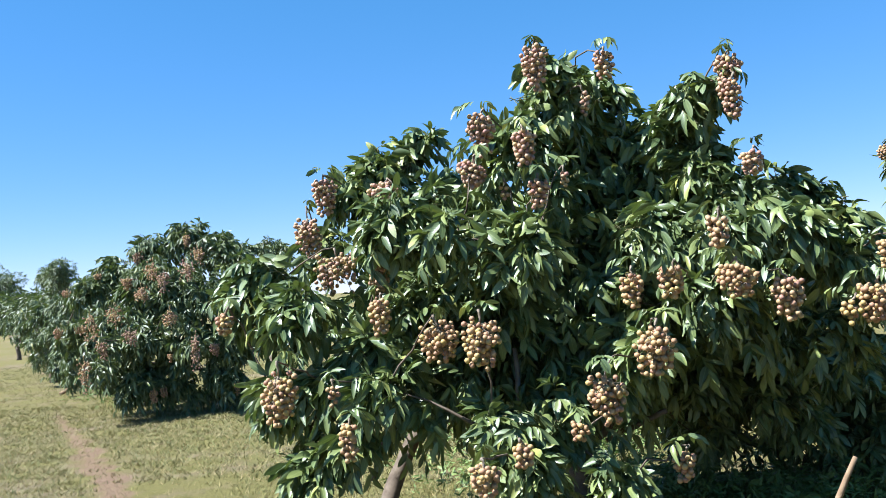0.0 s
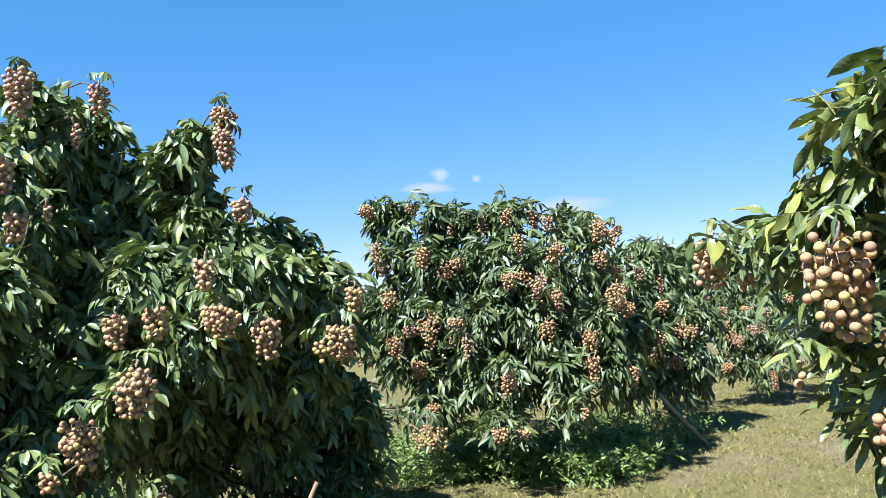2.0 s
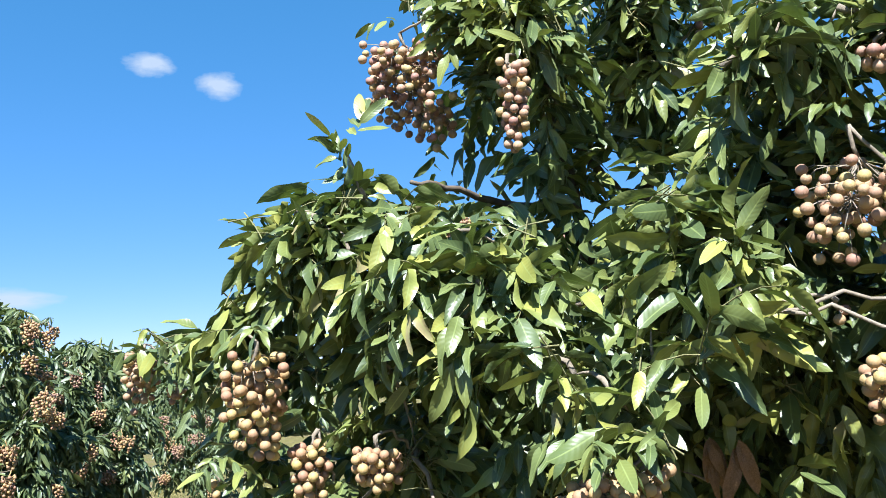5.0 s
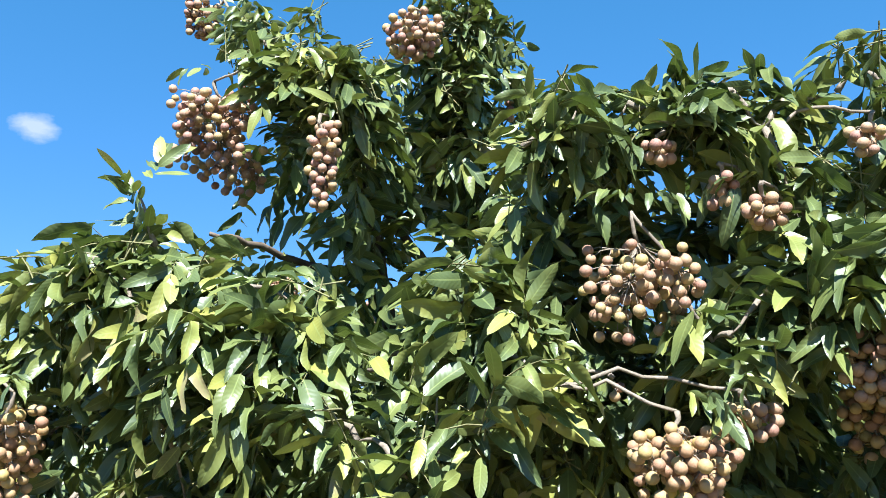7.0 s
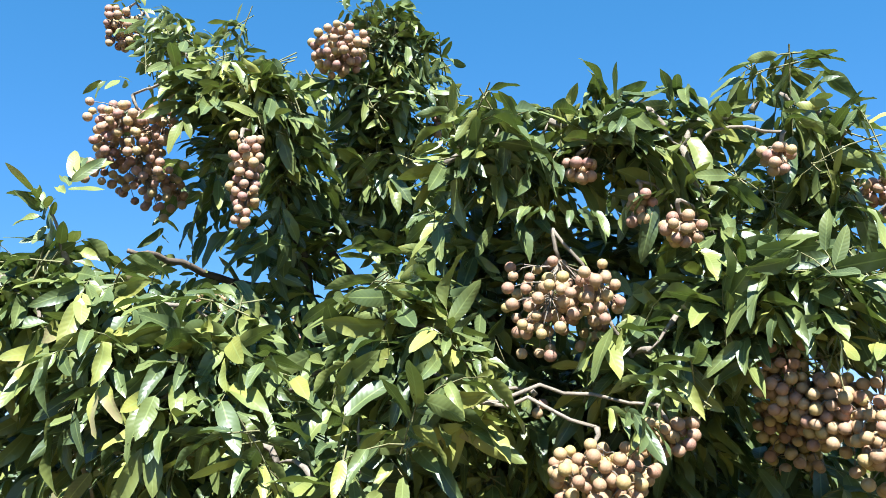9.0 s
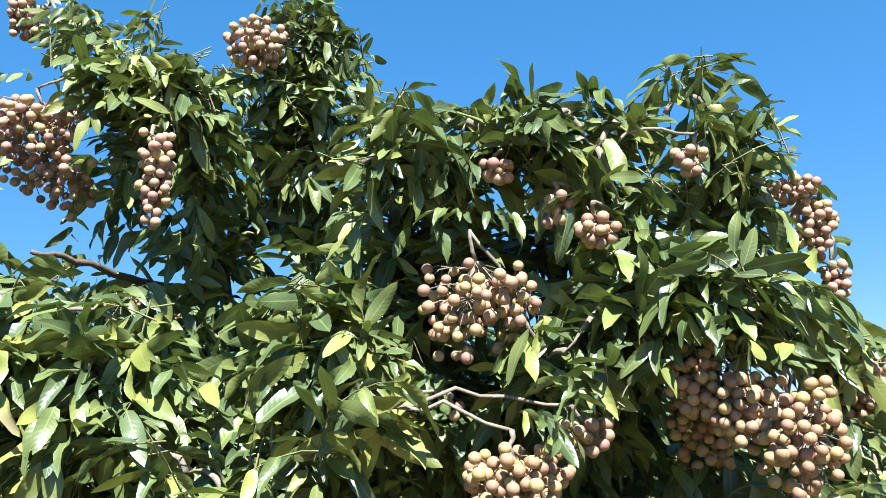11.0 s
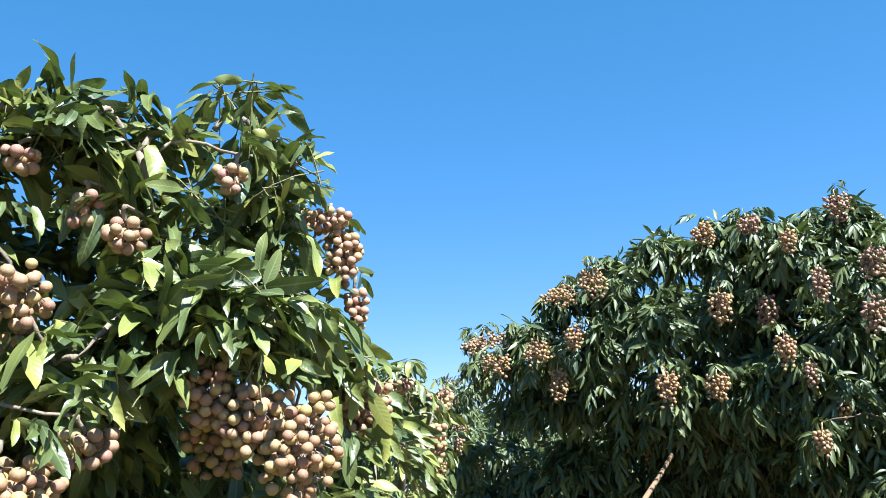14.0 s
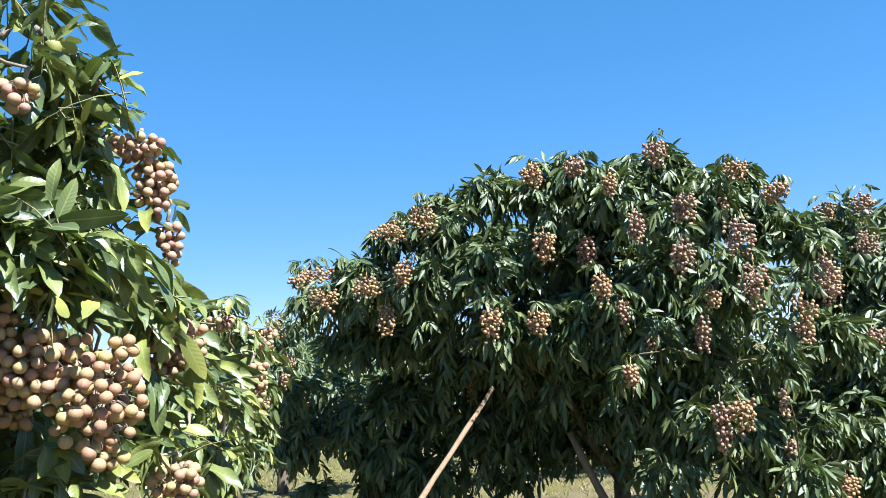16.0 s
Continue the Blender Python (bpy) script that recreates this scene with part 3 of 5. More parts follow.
A_RIGHT = [
    (0.95, 3.65, 1.57, 0.18), (1.2, 3.46, 1.54, 0.19), (1.47, 3.48, 1.53, 0.17), (1.67, 3.52, 1.42, 0.14),
    (1.81, 3.58, 1.28, 0.1), (1.04, 3.39, 1.29, 0.16), (0.83, 3.56, 1.3, 0.13), (0.77, 3.32, 1.11, 0.11),
    (0.27, 3.75, 1.37, 0.16), (0.66, 4.17, 1.36, 0.2), (0.17, 3.36, 0.85, 0.14), (0.28, 3.22, 0.72, 0.13),
    (0.51, 3.43, 0.76, 0.12), (0.6, 3.22, 0.62, 0.12), (1.5, 3.84, 1.25, 0.16), (1.5, 3.72, 1.77, 0.09), (1.62, 3.68, 1.7, 0.09),
    (1.74, 3.63, 1.6, 0.09), (1.9, 3.68, 1.5, 0.09),
]
A_LOW = [
    (0.63, 5.43, 0.96, 0.29), (1.06, 5.46, 0.73, 0.3), (1.52, 5.47, 0.69, 0.31), (1.88, 5.37, 0.74, 0.34),
    (2.23, 5.24, 0.79, 0.34), (2.47, 5.01, 0.76, 0.22), (1.99, 5.52, 0.37, 0.32), (2.37, 5.37, 0.35, 0.32),
    (2.61, 5.12, 0.33, 0.23), (1.61, 5.63, 0.32, 0.24), (2.41, 5.16, 0.09, 0.23), (2.12, 5.41, 0.07, 0.24),
    (1.77, 5.53, 0.09, 0.24), (2.09, 5.65, 0.61, 0.32), (2.45, 5.5, 0.6, 0.32), (2.66, 5.27, 0.53, 0.24),
    (0.2, 5.34, 0.97, 0.22),
]
A_CAP = [
    (1.3, 4.5, 1.65, 0.26), (1.7, 4.4, 1.5, 0.26), (1.5, 4.9, 1.55, 0.28), (1.9, 4.6, 1.4, 0.24),
    (-0.1, 4.7, 1.6, 0.28), (0.1, 5, 1.5, 0.26), (2.1, 5, 1.3, 0.28),
    (1.3, 4.6, 0.8, 0.25), (1.7, 4.6, 0.75, 0.25), (1.1, 4.9, 0.7, 0.22), (1.9, 4.7, 0.5, 0.22),
    (1.4, 4.9, 0.45, 0.22), (2.2, 4.8, 0.8, 0.25),
]
A_FRUIT = [
    (0.48, 3.68, 2.36, 0.15, 0.2), (0.8, 3.76, 2.36, 0.11, 0.14), (0.22, 3.59, 2.07, 0.14, 0.18), (0.17, 3.56, 1.89, 0.15, 0.13),
    (0.38, 3.42, 1.97, 0.12, 0.15), (0.43, 3.44, 1.78, 0.11, 0.13), (0.3, 3.57, 1.8, 0.06, 0.09), (1.31, 3.64, 2.28, 0.14, 0.12),
    (1.28, 3.56, 2.14, 0.12, 0.17), (1.33, 3.52, 1.85, 0.12, 0.11), (-0.22, 3.79, 1.86, 0.17, 0.11), (-0.51, 3.99, 1.89, 0.14, 0.17),
    (-0.6, 3.99, 1.72, 0.17, 0.24), (-0.46, 3.79, 1.52, 0.25, 0.2), (-0.26, 3.7, 1.47, 0.12, 0.16), (-0.25, 3.46, 1.33, 0.12, 0.15),
]
A_FRUIT_LOW = [
    (-0.02, 3.36, 1.22, 0.19, 0.17), (0.14, 3.24, 1.21, 0.18, 0.22), (-0.62, 3.16, 1.08, 0.17, 0.21), (-0.44, 3.3, 1.04, 0.07, 0.09),
    (-0.37, 3.12, 0.89, 0.09, 0.14), (-0.91, 3.58, 1.34, 0.1, 0.1), (0.74, 3.29, 1.37, 0.11, 0.14), (0.87, 3.2, 1.39, 0.12, 0.12),
    (1.05, 3.16, 1.56, 0.1, 0.14), (1.1, 3.14, 1.38, 0.17, 0.13), (1.26, 3.09, 1.31, 0.14, 0.16), (1.59, 3.12, 1.25, 0.15, 0.17),
    (1.75, 3.3, 1.43, 0.1, 0.13), (0.75, 3.04, 1.15, 0.18, 0.19),
]
A_FRUIT_MORE = [
    (0.57, 3.06, 1, 0.17, 0.19), (0.48, 3.17, 0.86, 0.09, 0.09), (0.83, 3.08, 0.73, 0.1, 0.11), (0.25, 3.01, 0.82, 0.1, 0.09),
    (0.11, 2.94, 0.76, 0.13, 0.11), (1.56, 3.26, 1.22, 0.08, 0.1), (0.71, 3.81, 2.21, 0.07, 0.12), (0.55, 3.54, 1.84, 0.06, 0.08),
]
D_UPPER = [
    (2.35, 0.83, 2.63, 0.06), (2.31, 0.74, 2.52, 0.07), (2.18, 0.58, 2.37, 0.1), (2.22, 0.45, 2.36, 0.08),
    (2.28, 0.41, 2.27, 0.1), (2.34, 0.58, 2.29, 0.1), (2.51, 0.57, 2.2, 0.09), (2.58, 0.5, 2.04, 0.09),
    (2.47, 0.71, 2.18, 0.06), (2.41, 0.18, 2.64, 0.08), (2.47, 0.11, 2.54, 0.09), (2.44, 0.21, 2.44, 0.1),
    (2.55, 0.24, 2.33, 0.11), (2.6, 0.2, 2.19, 0.11), (2.65, 0.16, 2.08, 0.09), (2.7, 0.02, 2.46, 0.07),
    (2.71, 0.36, 2.14, 0.07),
]
D_RIGHT = [
    (1.97, -0.03, 2.04, 0.07), (1.97, -0.13, 2.07, 0.09), (1.98, -0.21, 2.05, 0.09), (1.97, -0.34, 2.06, 0.09),
    (1.9, -0.43, 2.06, 0.08), (1.95, -0.53, 2.04, 0.07), (2.06, -0.71, 2.15, 0.07), (2.04, -0.82, 2.14, 0.07),
    (2.1, -0.9, 2.05, 0.06), (2.13, -0.87, 1.99, 0.08), (2.26, -0.8, 2.04, 0.07), (2.18, -0.08, 1.98, 0.11),
    (2, -0.6, 1.83, 0.09), (1.89, -0.65, 1.73, 0.09), (1.86, -0.75, 1.73, 0.09), (1.85, -0.8, 1.66, 0.07),
    (1.93, -0.5, 1.69, 0.08), (1.89, -0.69, 1.64, 0.08), (1.89, -0.42, 1.61, 0.08), (2.35, -1.02, 1.92, 0.07),
]
D_LEFT = [
    (1.9, 0.79, 1.99, 0.05), (1.93, 0.79, 1.85, 0.07), (1.93, 0.92, 1.82, 0.07), (1.95, 0.67, 1.73, 0.09),
    (1.93, 0.96, 1.71, 0.08), (1.85, 0.77, 1.7, 0.1), (1.8, 0.63, 1.62, 0.09), (1.81, 0.47, 1.62, 0.1),
    (1.98, 0.9, 1.63, 0.08), (1.8, 0.54, 1.49, 0.1), (1.85, 0.39, 1.51, 0.09), (1.83, 0.29, 1.42, 0.09),
    (1.86, 0.14, 1.5, 0.08), (1.96, 0.14, 1.72, 0.08), (1.98, 0.01, 1.69, 0.09), (1.93, 0.04, 1.6, 0.09),
    (1.83, -0.08, 1.52, 0.08), (1.79, 0.19, 1.36, 0.07), (1.93, 0.77, 1.5, 0.08), (2.16, 0.5, 1.74, 0.08),
    (2.14, 1.43, 1.52, 0.08), (2.34, 1.73, 1.51, 0.07),
]
D_LOW = [
    (1.94, -0.64, 1.72, 0.08), (1.92, -0.74, 1.7, 0.08), (1.95, -0.85, 1.66, 0.08), (2.15, -1.01, 1.62, 0.08),
    (2.55, -1.26, 1.6, 0.08), (1.92, -0.39, 1.6, 0.09), (2.21, -0.5, 1.55, 0.11), (2.25, -1.09, 1.39, 0.09),
    (2.73, -1.42, 1.47, 0.1), (3.32, -1.8, 1.52, 0.09), (2.06, -0.94, 1.36, 0.08), 
    (2.9, -1.61, 1.36, 0.09), (2.03, 1.2, 1.56, 0.08), (2.06, 1.36, 1.51, 0.07), (2.16, 1.2, 1.16, 0.06),
    (2.18, 1.16, 1.06, 0.06), (2.04, 0.73, 1.26, 0.1), (1.63, 0.47, 1.17, 0.06), (2.04, 0.94, 1.12, 0.09),
    (2.64, 1.17, 1.07, 0.14), (2.61, 1.05, 0.94, 0.15), (2.54, 1.18, 0.85, 0.11), (2.58, 1.05, 1.18, 0.12),
    (2.09, -0.78, 1.29, 0.08), (2.18, -0.9, 1.25, 0.07), (2.36, -1.08, 1.3, 0.08), (2.6, -1.26, 1.19, 0.09),
    (2.03, -0.74, 1.23, 0.07),
]
D_FRUIT = [
    (2.29, 0.82, 2.18, 0.29, 0.19), (2.25, 0.81, 2.3, 0.24, 0.13), (2.1, 0.46, 2.09, 0.09, 0.21), (2.32, 0.28, 2.52, 0.16, 0.13),
    (2.5, 1, 2.73, 0.12, 0.12), (2.66, 0.05, 2.43, 0.05, 0.09), (2.75, 0.4, 2.36, 0.08, 0.08), (1.91, -0.26, 1.725, 0.235, 0.235),
    (1.91, -0.31, 1.99, 0.09, 0.06), (1.92, -0.43, 1.9, 0.08, 0.07), (1.87, -0.5, 1.84, 0.1, 0.07),
    (1.94, -0.72, 2, 0.09, 0.07), (1.95, -0.2, 1.51, 0.05, 0.03), (1.78, -0.3, 1.38, 0.2, 0.13), (1.88, -0.44, 1.45, 0.11, 0.07),
]
D_FRUIT_RIGHT = [
    (1.91, -0.66, 1.56, 0.11, 0.14), (1.89, -0.74, 1.49, 0.13, 0.13), (1.86, -0.82, 1.44, 0.19, 0.21), (2.08, -0.72, 1.45, 0.15, 0.15),
    (2.3, -1.06, 2.02, 0.14, 0.06), (2.31, -1.11, 1.93, 0.11, 0.14), (2.37, -1.17, 1.81, 0.08, 0.11), (2.23, -1.13, 1.53, 0.13, 0.13),
    (2.24, -1.11, 1.51, 0.14, 0.12), (3.09, -1.74, 1.43, 0.13, 0.13), (3.13, -1.64, 1.64, 0.13, 0.06), (3.5, -1.95, 1.59, 0.2, 0.1),
    (2.06, -0.9, 1.31, 0.08, 0.06), (2.12, -1.07, 1.23, 0.13, 0.08),
]
D_FRUIT_LEFT = [
    (1.8, 1.02, 1.4, 0.16, 0.21), (1.91, 0.94, 1.23, 0.1, 0.14), (1.88, 0.75, 1.24, 0.12, 0.09), (1.89, 0.97, 1.06, 0.1, 0.13),
    (1.97, 1.25, 1.16, 0.04, 0.09), (2.39, 1.86, 1.46, 0.12, 0.19), (2.46, 1.77, 1.41, 0.08, 0.06), (1.69, 0.23, 1.18, 0.14, 0.13),
    (1.71, 0.24, 1.18, 0.11, 0.07), (1.79, 0.17, 1.22, 0.12, 0.07),
]
E_TOP = [
    (5.75, -3.65, 1.98, 0.24), (5.39, -3.77, 2.03, 0.25), (5.07, -3.97, 2.32, 0.26), (4.87, -4.18, 2.46, 0.24),
    (4.57, -4.35, 2.5, 0.28), (4.25, -4.65, 2.54, 0.28), (3.94, -4.93, 2.49, 0.28), (3.75, -5.2, 2.6, 0.24),
    (3.51, -5.27, 2.36, 0.28), (3.3, -5.55, 2.3, 0.26), (3.12, -5.68, 2.12, 0.24), (4.13, -4.71, 2.72, 0.14),
    (3.72, -5.18, 2.75, 0.12), (3.38, -5.58, 2.59, 0.1),
]
E_MID = [
    (4.83, -3.96, 2.01, 0.23), (4.49, -4.18, 2.08, 0.26), (4.19, -4.48, 2.09, 0.26), (3.89, -4.75, 2.02, 0.26),
    (3.52, -4.9, 1.93, 0.25), (3.22, -5.11, 1.83, 0.25), (3, -5.38, 1.73, 0.23), (4.43, -4.29, 1.66, 0.23),
    (4.03, -4.52, 1.62, 0.25), (3.66, -4.68, 1.52, 0.24), (3.37, -4.9, 1.42, 0.24), (3.07, -5.08, 1.33, 0.24),
    (5.47, -3.9, 1.66, 0.24), (5.37, -4.24, 1.64, 0.25), (2.86, -5.46, 1.44, 0.23), (5.91, -3.88, 1.6, 0.23),
    (5.34, -4.65, 1.45, 0.26),
]
E_LOW = [
    (3.79, -4.71, 1.06, 0.22), (3.72, -5.19, 0.94, 0.26), (3.27, -5.2, 0.91, 0.23), (3.1, -5.58, 0.95, 0.24),
    (3.63, -4.78, 0.67, 0.19), (3.43, -5.2, 0.6, 0.2), (2.98, -5.2, 0.62, 0.19), (6.43, -4.12, 1.25, 0.2),
    (6.59, -4.04, 0.93, 0.19), (6.39, -4.36, 0.9, 0.2), (5.3, -5.0, 1.1, 0.26), (5.49, -5.5, 1.18, 0.25),
    (4.84, -5.48, 1.17, 0.23), (6.18, -4.42, 0.58, 0.2), (5.3, -5.6, 0.9, 0.22), (5.04, -5.26, 0.79, 0.15),
    (6.27, -4.47, 0.48, 0.19), (5.95, -4.88, 0.44, 0.19), (5.53, -5.2, 0.44, 0.19), (5.2, -4.9, 1.35, 0.28),
    (5.4, -5.4, 1.1, 0.26), (5.0, -5.2, 1.25, 0.26), (5.4, -4.8, 0.9, 0.2),
]
E_CAP = [
    (4.7, -5.3, 2.5, 0.3), (4.3, -5.5, 2.5, 0.3), (5.1, -5, 2.35, 0.3), (5.4, -4.6, 2.1, 0.28),
    (3.9, -5.7, 2.5, 0.3), (4.7, -5.8, 2.45, 0.3), (5.2, -5.5, 2.3, 0.3), (4.4, -5, 2.4, 0.28),
    (4.9, -4.7, 2.2, 0.28), (4.1, -5.2, 2.4, 0.28), (5.9, -4.4, 1.9, 0.28), (5.7, -4.9, 2, 0.3),
    (6, -4.9, 1.8, 0.28), (5.7, -4.5, 1.2, 0.26), (5.9, -4.6, 0.9, 0.24), (5.6, -4.2, 1.2, 0.24),
    (5.9, -4.3, 0.75, 0.24), (6.1, -4.6, 0.55, 0.22), (5.7, -4.1, 0.8, 0.24), (5.5, -4.4, 0.6, 0.22),
    (5.9, -3.9, 1, 0.22), (6.1, -3.6, 1.3, 0.22), (6.1, -3.6, 0.9, 0.2), (6.2, -3.8, 0.55, 0.2),
]
E_FRUIT = [
    (5.37, -3.35, 2.09, 0.33, 0.19), (5.24, -3.36, 1.92, 0.22, 0.18), (4.88, -3.47, 1.96, 0.21, 0.21), (4.74, -3.59, 2.33, 0.29, 0.14),
    (4.52, -3.69, 2.38, 0.21, 0.23), (4.65, -3.6, 2.05, 0.13, 0.15), (4.83, -3.57, 1.77, 0.14, 0.23), (4.15, -3.88, 1.68, 0.16, 0.22),
    (3.95, -4.09, 1.66, 0.15, 0.15), (3.87, -4.11, 2.12, 0.16, 0.2), (3.93, -4.11, 2.57, 0.15, 0.15), (3.73, -4.29, 2.6, 0.15, 0.11),
    (3.59, -4.44, 2.48, 0.11, 0.13), (3.44, -4.47, 2.19, 0.11, 0.18), (3.57, -4.26, 1.82, 0.13, 0.18), (3.49, -4.34, 1.68, 0.09, 0.14),
    (3.41, -4.69, 2.63, 0.17, 0.23), (3.2, -4.63, 2.27, 0.16, 0.2),
]
E_FRUIT_MORE = [
    (3.18, -4.55, 1.97, 0.16, 0.23), (2.86, -4.62, 2.04, 0.21, 0.21), (2.82, -4.66, 1.77, 0.19, 0.28), (3.04, -4.97, 2.49, 0.15, 0.11),
    (2.87, -5.09, 2.33, 0.17, 0.11), (2.62, -4.79, 1.57, 0.16, 0.28), (2.55, -4.95, 1.79, 0.16, 0.29), (3.08, -4.51, 1.52, 0.1, 0.21),
    (3.01, -4.55, 1.71, 0.1, 0.11), (2.96, -4.42, 1.04, 0.12, 0.27), (2.87, -4.49, 1.06, 0.14, 0.19), (3.34, -4.17, 1.32, 0.1, 0.14),
    (2.69, -4.6, 1.11, 0.07, 0.17),
]
E2 = [
    (3.48, -7.04, 2.19, 0.3), (3.3, -7.24, 2.26, 0.3), (3.02, -7.13, 2.03, 0.39), (3.31, -6.77, 1.76, 0.38),
    (2.93, -6.7, 1.64, 0.41), (3.09, -6.5, 1.26, 0.41), (2.87, -6.46, 1.02, 0.35), (3.1, -6.08, 0.83, 0.34),
    (2.87, -6.16, 0.61, 0.34),
]
E2_FRUIT = [
    (3.36, -6.68, 2.4, 0.17, 0.14), (3.13, -6.79, 2.43, 0.21, 0.17), (3.06, -6.61, 2.11, 0.21, 0.27), (2.91, -6.2, 1.42, 0.19, 0.15),
    (3.21, -6.31, 1.79, 0.18, 0.27), (2.97, -5.72, 0.52, 0.16, 0.2),
]
E3 = [
    (9.35, -5.25, 1.87, 0.27), (9.43, -5.13, 1.54, 0.27), (8.74, -5.15, 2.02, 0.23), (8.8, -5.07, 1.27, 0.29),
    (9.46, -5.05, 1.09, 0.27), (8.74, -5.16, 0.83, 0.29), (9.39, -5.15, 0.69, 0.24),
]
E3_FRUIT = [
    (8.98, -4.95, 2.01, 0.33, 0.26), (7.68, -4.63, 2.37, 0.23, 0.17), (9.04, -4.87, 1.67, 0.23, 0.23), (8.52, -4.86, 1.58, 0.19, 0.19),
]
D2 = [
    (4.03, -2, 1.71, 0.14), (3.65, -1.75, 1.5, 0.13), (4.63, -2.39, 1.53, 0.14), (4.04, -2.02, 1.32, 0.16),
    (5.4, -2.9, 1.4, 0.13), (5, -2.66, 1.2, 0.14), (4.22, -2.15, 1.09, 0.16), (5.37, -2.91, 0.96, 0.13),
    (3.44, -1.64, 1.18, 0.14),
]
D2_FRUIT = [
    (4.62, -2.39, 1.66, 0.14, 0.1), (4.97, -2.73, 1.53, 0.12, 0.12), (5.32, -3.06, 1.4, 0.11, 0.1), (4.97, -2.72, 1.26, 0.12, 0.11),
    (4.6, -2.43, 1.23, 0.13, 0.1),
]
C_TOP = [
    (3.55, 6.22, 2.12, 0.17), (3.66, 6.04, 2.05, 0.19), (3.9, 5.9, 1.99, 0.22), (4.13, 5.74, 1.98, 0.19),
    (4.4, 5.54, 2.03, 0.24), (4.55, 5.29, 1.89, 0.24), (4.8, 5.07, 1.89, 0.19), (3.44, 6.05, 1.73, 0.21),
    (3.69, 5.77, 1.66, 0.28), (3.97, 5.46, 1.63, 0.27), (4.29, 5.22, 1.57, 0.27), (4.6, 4.96, 1.54, 0.23),
    (3.29, 6.01, 1.33, 0.23), (3.48, 5.64, 1.26, 0.29),
]
C_LOW = [
    (3.79, 5.31, 1.24, 0.26), (4.13, 5.05, 1.17, 0.26), (4.46, 4.77, 1.15, 0.22), (3.24, 5.76, 0.98, 0.23),
    (3.51, 5.46, 0.87, 0.24), (3.79, 5.13, 0.82, 0.24), (4.13, 4.88, 0.79, 0.24), (4.49, 4.71, 0.8, 0.21),
    (2.97, 5.47, 0.64, 0.16), (3.38, 5.37, 0.6, 0.16), (3.72, 5, 0.52, 0.18), (4.13, 4.84, 0.54, 0.18),
    (4.81, 4.87, 0.68, 0.2), (5.08, 4.98, 1.06, 0.21),
]
C_FRUIT = [
    (3.23, 6, 2.15, 0.14, 0.1), (3.19, 5.79, 1.77, 0.09, 0.21), (3.49, 5.72, 2.14, 0.13, 0.08), (3.38, 5.42, 1.74, 0.13, 0.16),
    (4.05, 5.23, 2.02, 0.11, 0.13), (3.98, 5.01, 1.78, 0.1, 0.16), (4.12, 4.75, 1.69, 0.15, 0.17), (4.02, 4.85, 1.47, 0.15, 0.22),
    (4.44, 4.62, 1.83, 0.13, 0.2), (4.45, 4.62, 1.63, 0.12, 0.13), (4.36, 4.4, 1.35, 0.17, 0.21), (3.85, 4.97, 1.51, 0.13, 0.12),
    (3.06, 5.34, 1.08, 0.13, 0.17), (3.28, 5.22, 1.19, 0.17, 0.26), (3.44, 4.97, 1.05, 0.08, 0.17), (2.98, 4.78, 0.53, 0.3, 0.18),
]
C_FRUIT_MORE = [
    (3.59, 4.71, 0.81, 0.12, 0.19), (4.05, 4.34, 0.88, 0.1, 0.16), (4.05, 4.67, 1.36, 0.09, 0.13), (3.43, 4.62, 0.48, 0.12, 0.1),
    (3.56, 4.53, 0.47, 0.1, 0.07), (3.97, 4.37, 0.58, 0.07, 0.09), (3.46, 5.12, 1.22, 0.13, 0.09), (4.57, 4.51, 1.25, 0.13, 0.12),
    (3.15, 5.56, 1.43, 0.13, 0.13), (2.98, 5.78, 1.38, 0.11, 0.14),
]
C2 = [
    (6.16, 5.85, 1.71, 0.25), (6.31, 5.7, 1.53, 0.25), (5.94, 5.75, 1.33, 0.27), (6.15, 5.52, 1.15, 0.25),
    (5.79, 5.56, 0.91, 0.27), (6.19, 5.45, 0.77, 0.25), (5.97, 5.49, 0.53, 0.24), (6.4, 5.52, 0.48, 0.2),
    (6.64, 5.67, 1.07, 0.23),
]
C2_FRUIT = [
    (5.96, 5.22, 1, 0.21, 0.16), (5.92, 5.44, 1.21, 0.13, 0.13), (5.79, 5.58, 1.54, 0.11, 0.13),
]
C3 = [
    (8.52, 6.84, 1.31, 0.29), (8.77, 6.53, 1.22, 0.36), (9, 6.21, 1.2, 0.36), (8.34, 6.49, 0.83, 0.32),
    (8.38, 6.04, 0.7, 0.38), (8.08, 6.4, 0.46, 0.27), (8.3, 6.1, 0.32, 0.24), (8.74, 5.93, 0.54, 0.35),
]
C3_FRUIT = [
    (8.02, 6.54, 1.05, 0.15, 0.15), (8.06, 6.1, 0.85, 0.19, 0.15), (7.93, 6.25, 0.73, 0.15, 0.15), (8.32, 6.16, 1.03, 0.12, 0.12),
]
